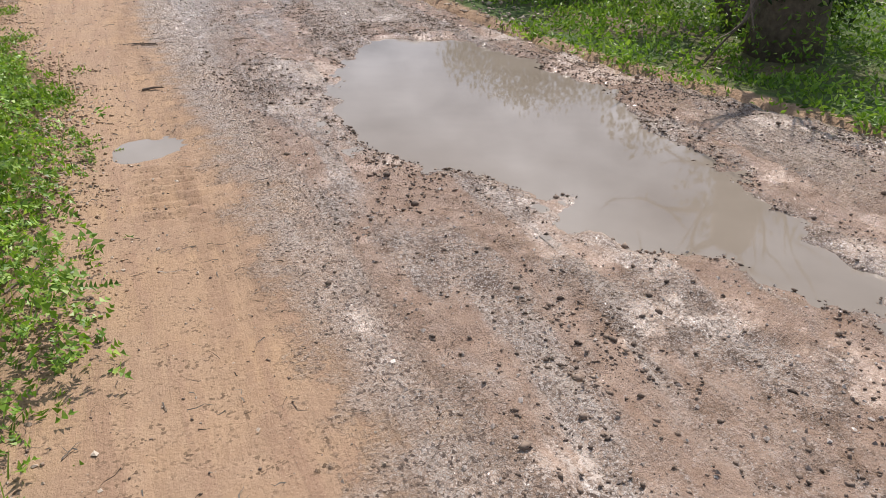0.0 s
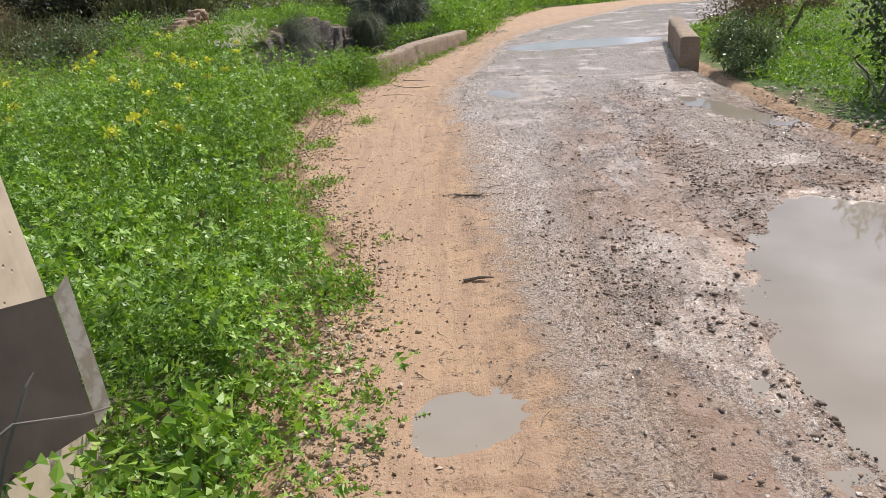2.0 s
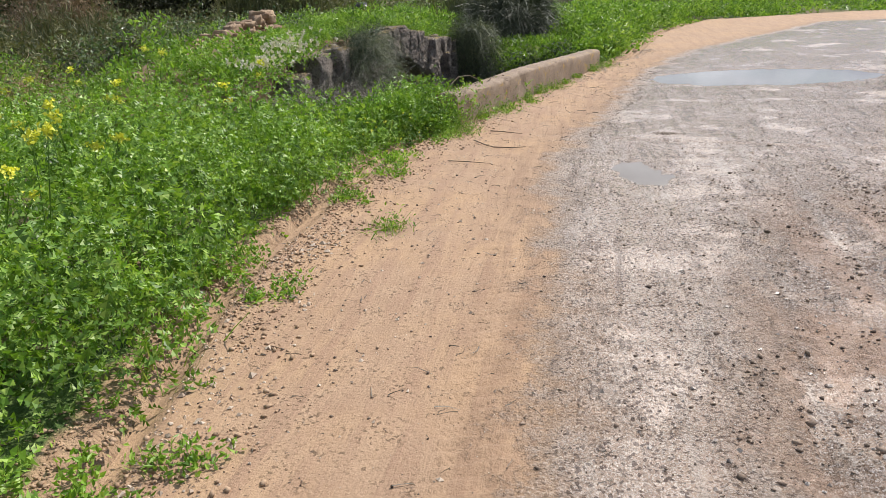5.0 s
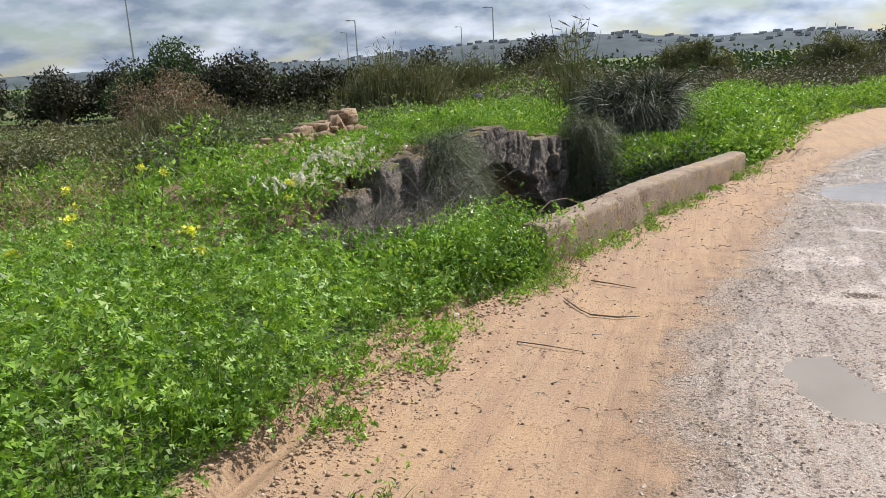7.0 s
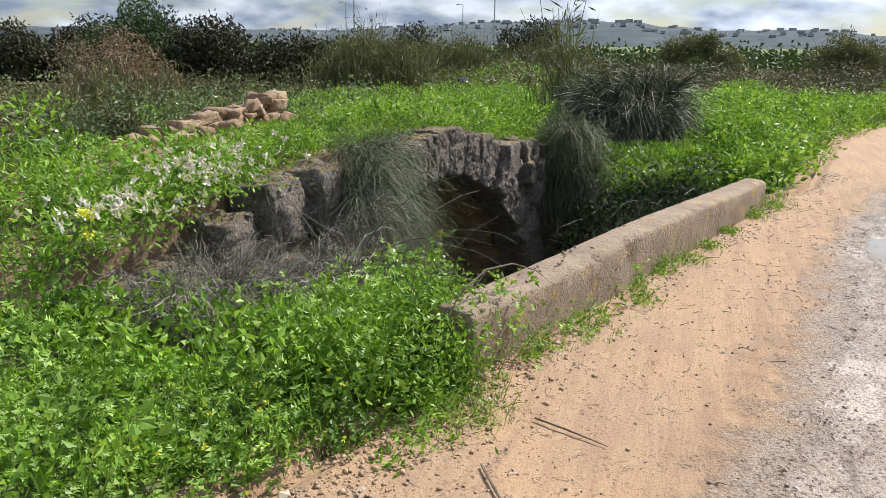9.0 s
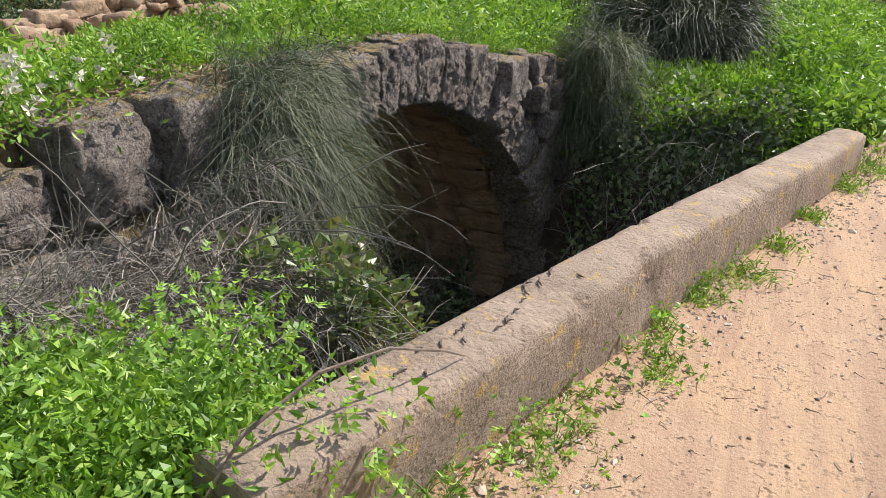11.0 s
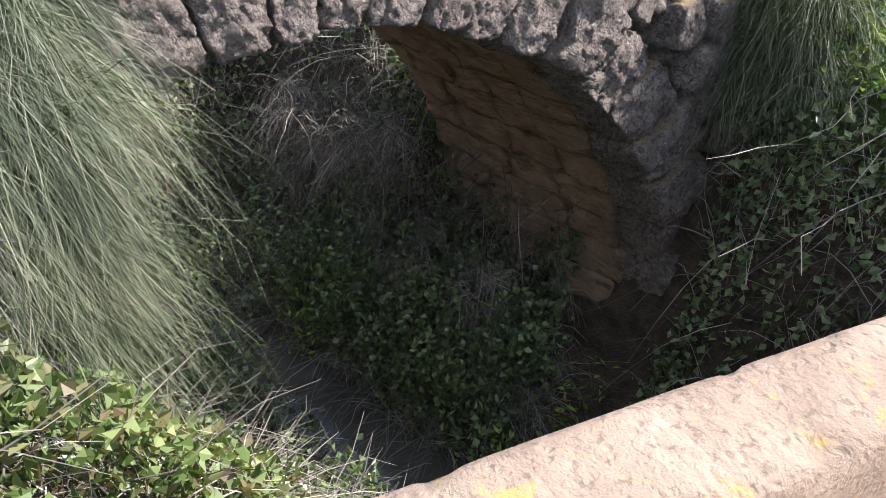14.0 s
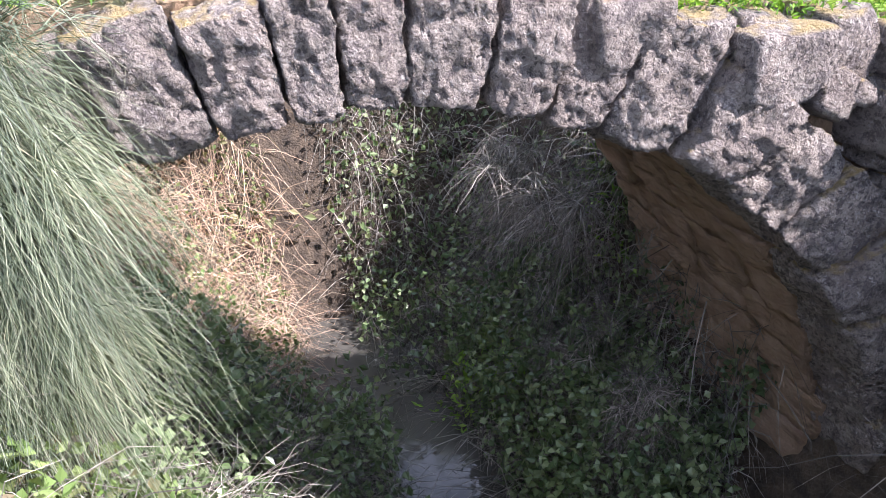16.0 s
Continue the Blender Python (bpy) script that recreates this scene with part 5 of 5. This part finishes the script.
bare_tree((5.3, 5.1, 0), 8)
dead = holder("dead_branch", (4.0, 9.3, 0.05))
tagged(dead, "pale leafless branch leaning against the dark bush", "branch")
R_ = random.Random(15)
for k_ in range(9):
    p = Vector((R_.uniform(-0.1, 0.1), R_.uniform(-0.2, 0.2), 0))
    d = Vector((R_.uniform(-0.5, 0.5), R_.uniform(-1, 1), R_.uniform(0.4, 1.0))).normalized()
    pts = [tuple(p)]
    for j in range(5):
        p = p + d * R_.uniform(0.14, 0.24)
        pts.append(tuple(p))
        d = (d + Vector((R_.gauss(0, 0.25), R_.gauss(0, 0.25), R_.gauss(0, 0.15)))).normalized()
    part("branch", tube(bmesh.new(), pts, [0.014, 0.011, 0.009, 0.007, 0.005, 0.003], 5), M_dry, dead)

# ---- bushes on the far side of the road ----
shrub("bush", (4.9, 9.0, 0), (1.3, 1.7, 1.3), 8000, 0.08, M_tree, "dense dark green bush beside the road", seed=61)
shrub("bush", (5.6, 6.0, 0), (1.2, 1.6, 1.5), 7000, 0.08, M_tree, "dense dark green bush beside the road", seed=62)
shrub("bush", (3.62, 11.75, 0), (0.62, 0.6, 0.5), 5500, 0.05, M_bramble, "leafy green bush at the parapet's end", seed=63)
shrub("bush", (5.7, 15.2, 0), (1.4, 2.0, 0.9), 7000, 0.06, M_tamarisk, "brownish dry weeds with small yellow flowers", seed=64)

# ---- grey scrub left of the old bridge ----
for i, (x, y, q) in enumerate(((-6.9, 15.6, 0.8), (-8.2, 18.0, 1.0), (-7.0, 12.6, 0.7), (-9.6, 20.6, 1.1), (-8.6, 14.4, 0.9), (-10.6, 17.2, 1.1))):
    shrub("bush", (x, y, float(ground_z(np.array(x), np.array(y)))), (1.2 * q, 1.1 * q, 0.6 * q), 3000, 0.09, (M_tamarisk, M_reed)[i % 2], "low grey-brown dry shrub in the rough field", seed=160 + i, wide=0.3, group="grey scrub")

# ---- background ----
shrub("tree", (-23.4, 36.7, -0.4), (2.6, 2.6, 3.0), 9000, 0.2, M_tree, "broad green tree with a rounded crown", "tree", 71, 14)
shrub("bush", (-13.4, 25.0, -0.35), (2.1, 1.6, 1.6), 9000, 0.10, M_tamarisk, "rounded brown leafless tamarisk bush", seed=72, wide=0.25)
for i, (x, y, s) in enumerate(((-19.6, 37.5, 1.0), (-17.0, 38.4, 0.9), (-15.0, 40.2, 0.85), (-28.5, 35.5, 0.9), (-31.5, 33, 1.0), (-33, 29, 0.9), (-25, 40, 1.0), (-22, 37.8, 1.0), (-27, 38, 1.0), (-13, 42, 0.9), (-36, 27, 1.0), (-10, 52, 1.1), (9, 55, 1.0), (14, 53, 1.1), (20, 52, 1.0))):
    shrub("tree", (x, y, -0.4), (2.8 * s, 2.0 * s, 2.1 * s), 5000, 0.19, M_treedark, "low dark bushy tree in a row", "tree", 80 + i, 10, group="dark tree row")


def reeds(c, n, rx, ry, h, seed, label="clump of tall grey-green reeds"):
    r = np.random.default_rng(seed)
    ob = holder("reed_clump", c)
    tagged(ob, label, "reeds")
    P = np.stack([r.normal(0, rx * 0.5, n), r.normal(0, ry * 0.5, n), np.zeros(n)], 1)
    D = unit(r.normal(size=(n, 3)) * 0.14 + np.array([0, 0, 1.0]))
    L = h * r.uniform(0.5, 1.1, n) * (0.55 + 0.7 * vnoise(P[:, 0] * 2.2 + seed, P[:, 1])) * np.exp(-0.25 * (P[:, 0] / rx) ** 2)
    raw("stand", *strand_geo(P, D, L, 0.03, 0.1 * h, 4, 0.02, r), M_reed, ob)
    t = r.integers(0, n, n * 2)
    raw("leaves", *leaf_geo(P[t] + D[t] * (L[t] * r.uniform(0.3, 1, len(t)))[:, None], 0.28, 0.03, D[t] * 0.6, 0.7, r), M_reed, ob)


reeds((-10.4, 32.8, -0.3), 3200, 1.9, 1.0, 2.3, 91)
reeds((-9.3, 37.6, -0.3), 2000, 1.5, 0.9, 2.3, 92)
reeds((-7.0, 41.0, -0.2), 1500, 1.6, 0.9, 2.0, 93)
reeds((-2.4, 22.8, 0.0), 150, 0.6, 0.5, 2.1, 94, "thin stand of tall green reeds by the dark bush")
reeds((-12.5, 24.0, -0.5), 900, 2.0, 1.2, 1.5, 95)
for c_, sd in (((-1.1, 45.4, 0.0), 96), ((5.2, 45.0, 0.0), 97)):
    shrub("bush", c_, (2.3, 1.2, 1.75), 5000, 0.3, M_reed, "broad clump of grey-green reeds across the field", "reeds", sd, 12, False, 0.14)
x, y = scatter(2200, -14, 26, 36, 43)
weeds("weeds", x, y, ground_z(x, y), 0.35 + 0.9 * fbm(x * 0.5, y * 0.5, 3), 16, 0.24, M_reedbelt, r2, "brown belt of dry reeds across the field", 0.25, 0.16)
x, y = scatter(2200, -10, 24, 25, 35)
keep = (x < x_left(np.minimum(y, 31)) - 0.3) | (y > 31.5)
x, y = x[keep], y[keep]
weeds("weeds", x, y, ground_z(x, y), 0.12 + 0.4 * fbm(x * 0.8, y * 0.8, 3), 16, 0.13, M_weed, r2, "green weeds in the field beyond the bend", 0.14, 0.4)

# scrub between the far bushes
r3 = np.random.default_rng(99)
n = 420
a = r3.uniform(-1.15, 0.75, n)
d = r3.uniform(42, 95, n)
C = np.stack([d * np.sin(a), 9 + d * np.cos(a), np.zeros(n)], 1)
rr = r3.uniform(1.0, 2.3, n)
q = np.repeat(np.arange(n), 90)
P = C[q] + unit(r3.normal(size=(len(q), 3))) * (rr[q] * r3.random(len(q)) ** 0.4)[:, None] * np.array([1.6, 1.2, 1.0])
P[:, 2] = np.abs(P[:, 2]) * 0.9 - 0.2
tagged(raw("scrub", *leaf_geo(P, 0.42, 0.3, None, 1.0, r3), M_tree), "belt of low dark green scrub across the plain", "scrub", kind="stuff")

# pale track across the field
for a, b in (((-40, 31.0), (-8, 35.5)), ((1, 33.5), (40, 37))):
    bm = bmesh.new()
    for (x, y) in (a, b):
        for dy in (-0.9, 0.9):
            bm.verts.new((x, y + dy, -0.15 if x < 0 else 0.08))
    bm.verts.ensure_lookup_table()
    bm.faces.new([bm.verts[q] for q in (0, 2, 3, 1)])
    bmesh.ops.solidify(bm, geom=bm.faces[:], thickness=0.25)
    tagged(part("road", bm, M_pale), "pale field road far behind the bushes", "road", kind="structure")

# street lamps far off
def lamp_post(x, y, h):
    ob = holder("street_lamp", (x, y, -0.5))
    tagged(ob, "tall thin grey street lamp post on the far road", "street lamp", "far street lamps")
    part("pole", tube(bmesh.new(), [(0, 0, 0), (0, 0, h)], [0.16, 0.09], 6), M_steel, ob)
    part("arm", tube(bmesh.new(), [(0, 0, h), (-1.0, 0, h + 0.1)], [0.08, 0.06], 5), M_steel, ob)
    part("lamp_head", tube(bmesh.new(), [(-1.0, 0, h + 0.1), (-1.7, 0, h + 0.1)], [0.14, 0.08], 6), M_steel, ob)


for bearing, dist, h in ((-41.5, 110, 13), (-26.5, 190, 11), (-25.9, 130, 10), (-18.1, 190, 11), (-15.8, 130, 11)):
    a = math.radians(bearing)
    lamp_post(0.05 + dist * math.sin(a), 9.4 + dist * math.cos(a), h)

# hill with a town
hx = np.linspace(-1700, 900, 120)
V = []
for j, f in enumerate((0, 0.35, 0.7, 1.0, 1.25)):
    for x in hx:
        top = 34 + 26 * math.exp(-((x + 330) / 260) ** 2) + 12 * noise.noise(Vector((x * 0.004, 1, 0))) + 5 * noise.noise(Vector((x * 0.02, 3, 0)))
        V.append((x, 1450 + 300 * f + abs(x) * -0.15, max(0, top * math.sin(min(f, 1.25) * 1.57)) - 4))
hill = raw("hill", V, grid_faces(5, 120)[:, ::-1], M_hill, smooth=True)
tagged(hill, "far hazy hillside covered with trees and a town", "hill", kind="structure")
R_ = random.Random(4)
house_me = bmesh.new()
bmesh.ops.create_cube(house_me, size=1)
hm = bpy.data.meshes.new("house")
house_me.to_mesh(hm)
house_me.free()
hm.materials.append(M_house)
for i in range(150):
    x = R_.uniform(-1300, 300) if i % 2 else R_.gauss(-330, 200)
    f = R_.uniform(0.45, 0.95)
    top = 34 + 26 * math.exp(-((x + 330) / 260) ** 2) + 12 * noise.noise(Vector((x * 0.004, 1, 0))) + 5 * noise.noise(Vector((x * 0.02, 3, 0)))
    ob = new("house", hm)
    ob.matrix_world = pose(x, 1450 + 300 * f - abs(x) * 0.15 - 5, top * math.sin(f * 1.57) - 3, 0, 0, R_.uniform(-20, 20)) @ Matrix.Diagonal((R_.uniform(6, 16), 7, R_.uniform(3, 6), 1))
    tagged(ob, "far pale house on the hillside", "house", "town on the hill")


# ---- tufts at the foot of the parapet ----
def tuft(x, y, h, w, seed):
    g = np.random.default_rng(seed)
    ob = holder("weed_tuft", (x, y, 0))
    tagged(ob, "small green tuft of weeds at the parapet's sandy foot", "weeds", "tufts along the parapet")
    P = g.normal(size=(int(330 * w / 0.12), 3)) * np.array([w, w * 1.6, 0]) * 0.6
    P = P[vnoise(P[:, 0] * 22 + seed, P[:, 1] * 22) > 0.42]
    D = unit(g.normal(size=P.shape) * 0.5 + np.array([0, 0, 0.8]))
    raw("sward", *strand_geo(P, D, h * g.uniform(0.3, 1.1, len(P)), 0.005, 0.25 * h, 3, 0, g), M_grass, ob)
    Q = g.normal(size=(200, 3)) * np.array([w, w * 1.6, 0.0]) * 0.65
    Q[:, 2] = g.random(200) * h * 0.7
    Q = Q[vnoise(Q[:, 0] * 18 + seed, Q[:, 1] * 18) > 0.45]
    raw("foliage", *leaf_geo(Q, 0.03, 0.012, np.array([0, 0, 0.3]), 1.0, g), M_weed, ob)


for i, (x, y, h, w) in enumerate(((-0.72, 13.32, 0.2, 0.07), (-0.5, 13.72, 0.07, 0.13), (-0.56, 13.95, 0.06, 0.08), (-0.36, 14.55, 0.13, 0.06), (-0.3, 14.3, 0.07, 0.1), (-0.22, 14.95, 0.13, 0.07),
                                  (-0.08, 15.25, 0.12, 0.1), (0.05, 15.7, 0.08, 0.08), (0.2, 16.25, 0.08, 0.06), (0.42, 16.95, 0.12, 0.08), (0.6, 17.5, 0.16, 0.14), (-1.0, 12.75, 0.24, 0.16), (-0.8, 12.6, 0.14, 0.12), (-0.83, 9.85, 0.1, 0.1))):
    tuft(x, y, h, w, 300 + i)
# tall weeds hiding the parapet's near end
x, y = scatter(200, -1.6, -0.92, 12.5, 13.3)
weeds("weeds", x, y, 0 * x - 0.05, 0.2 + 0.28 * r2.random(len(x)), 60, 0.036, M_weed, r2, "tall bright green weeds at the parapet's end", 0.06, 0.45)
bm = tube(bmesh.new(), [(-1.02, 12.86, 0.24), (-0.99, 12.98, 0.36), (-0.92, 13.16, 0.43), (-0.84, 13.34, 0.42), (-0.76, 13.5, 0.35), (-0.74, 13.58, 0.30)], [0.005, 0.005, 0.005, 0.004, 0.003, 0.002], 5)
tagged(part("stick", bm, M_bark), "thin dark twig arching over the parapet's end", "stick")


# ---- long bare twigs over the dead bush ----
R_ = random.Random(77)
for i in range(24):
    p = Vector((R_.uniform(-2.5, -1.75), R_.uniform(13.7, 15.0), R_.uniform(-0.3, 0.2)))
    d = Vector((R_.uniform(-0.2, 0.5), R_.uniform(-0.9, 0.4), R_.uniform(0.1, 0.6))).normalized()
    pts = [tuple(p)]
    for k_ in range(6):
        d = (d + Vector((R_.gauss(0, 0.16), R_.gauss(0, 0.16), -0.14))).normalized()
        p = p + d * R_.uniform(0.1, 0.2)
        pts.append(tuple(p))
    bm = tube(bmesh.new(), pts, [0.004, 0.004, 0.0035, 0.003, 0.0025, 0.002, 0.0015], 5)
    tagged(part("dead_twig", bm, M_dry), "long pale bare twig sprawling from the dead bush", "twig", "bare twigs on the bank")


# ---- pale stones on the verge across the road ----
q = 900
y = r1.uniform(6.6, 10.5, q)
x = x_right(y) + r1.normal(0.15, 0.35, q)
size = 0.008 + 0.03 * r1.random(q) ** 3
tagged(raw("pale_stones", *pebble_geo(np.stack([x, y, ground_z(x, y) + 0.02 + size * 0.2], 1), size, r1), M_pebble, smooth=True), "pale broken stones scattered on the bare verge", "stones", kind="stuff")

# ---- dry stems before the metal sheet, small flowers in the weeds ----
for pts in ([(-0.98, 3.36, 0.62), (-0.9, 3.48, 0.66), (-0.83, 3.6, 0.6), (-0.8, 3.66, 0.58)], [(-0.96, 3.4, 0.44), (-0.92, 3.46, 0.6), (-0.88, 3.52, 0.72), (-0.87, 3.54, 0.74)],
            [(-1.0, 3.3, 0.05), (-0.99, 3.34, 0.4), (-0.97, 3.38, 0.66)]):
    tagged(part("dead_twig", tube(bmesh.new(), pts, [0.004] * (len(pts) - 1) + [0.002], 4), M_dry), "thin pale dry stem in front of the metal sheet", "twig", "dry stems by the sheet")
for i in range(26):
    x, y = R_.uniform(-1.75, -1.05), R_.uniform(11.6, 13.0)
    g = np.random.default_rng(500 + i)
    zz = float(ground_z(np.array(x), np.array(y))) + R_.uniform(0.12, 0.3)
    ob = raw("yellow_flower", *leaf_geo(np.zeros((9, 3)), 0.014, 0.009, np.array([0, 0, 0.25]), 1.0, g), M_yellow)
    ob.location = (x, y, zz)
    tagged(ob, "small yellow flower among the green weeds", "flower", "yellow flowers in the weeds")
for i, (x, y) in enumerate(((1.0, 12.6), (0.9, 7.0), (0.15, 7.04), (0.02, 7.06))):
    q = np.random.default_rng(600 + i)
    P = np.stack([q.normal(x, 0.05, 240), q.normal(y, 0.03, 240), np.zeros(240)], 1)
    P[:, 2] = road_z(P[:, 0], P[:, 1]) + 0.003
    tagged(raw("grit_patch", *pebble_geo(P, q.uniform(0.002, 0.006, 240), q), M_clod, smooth=True), "patch of dark wet grit beside a crack in the road", "grit", kind="stuff")
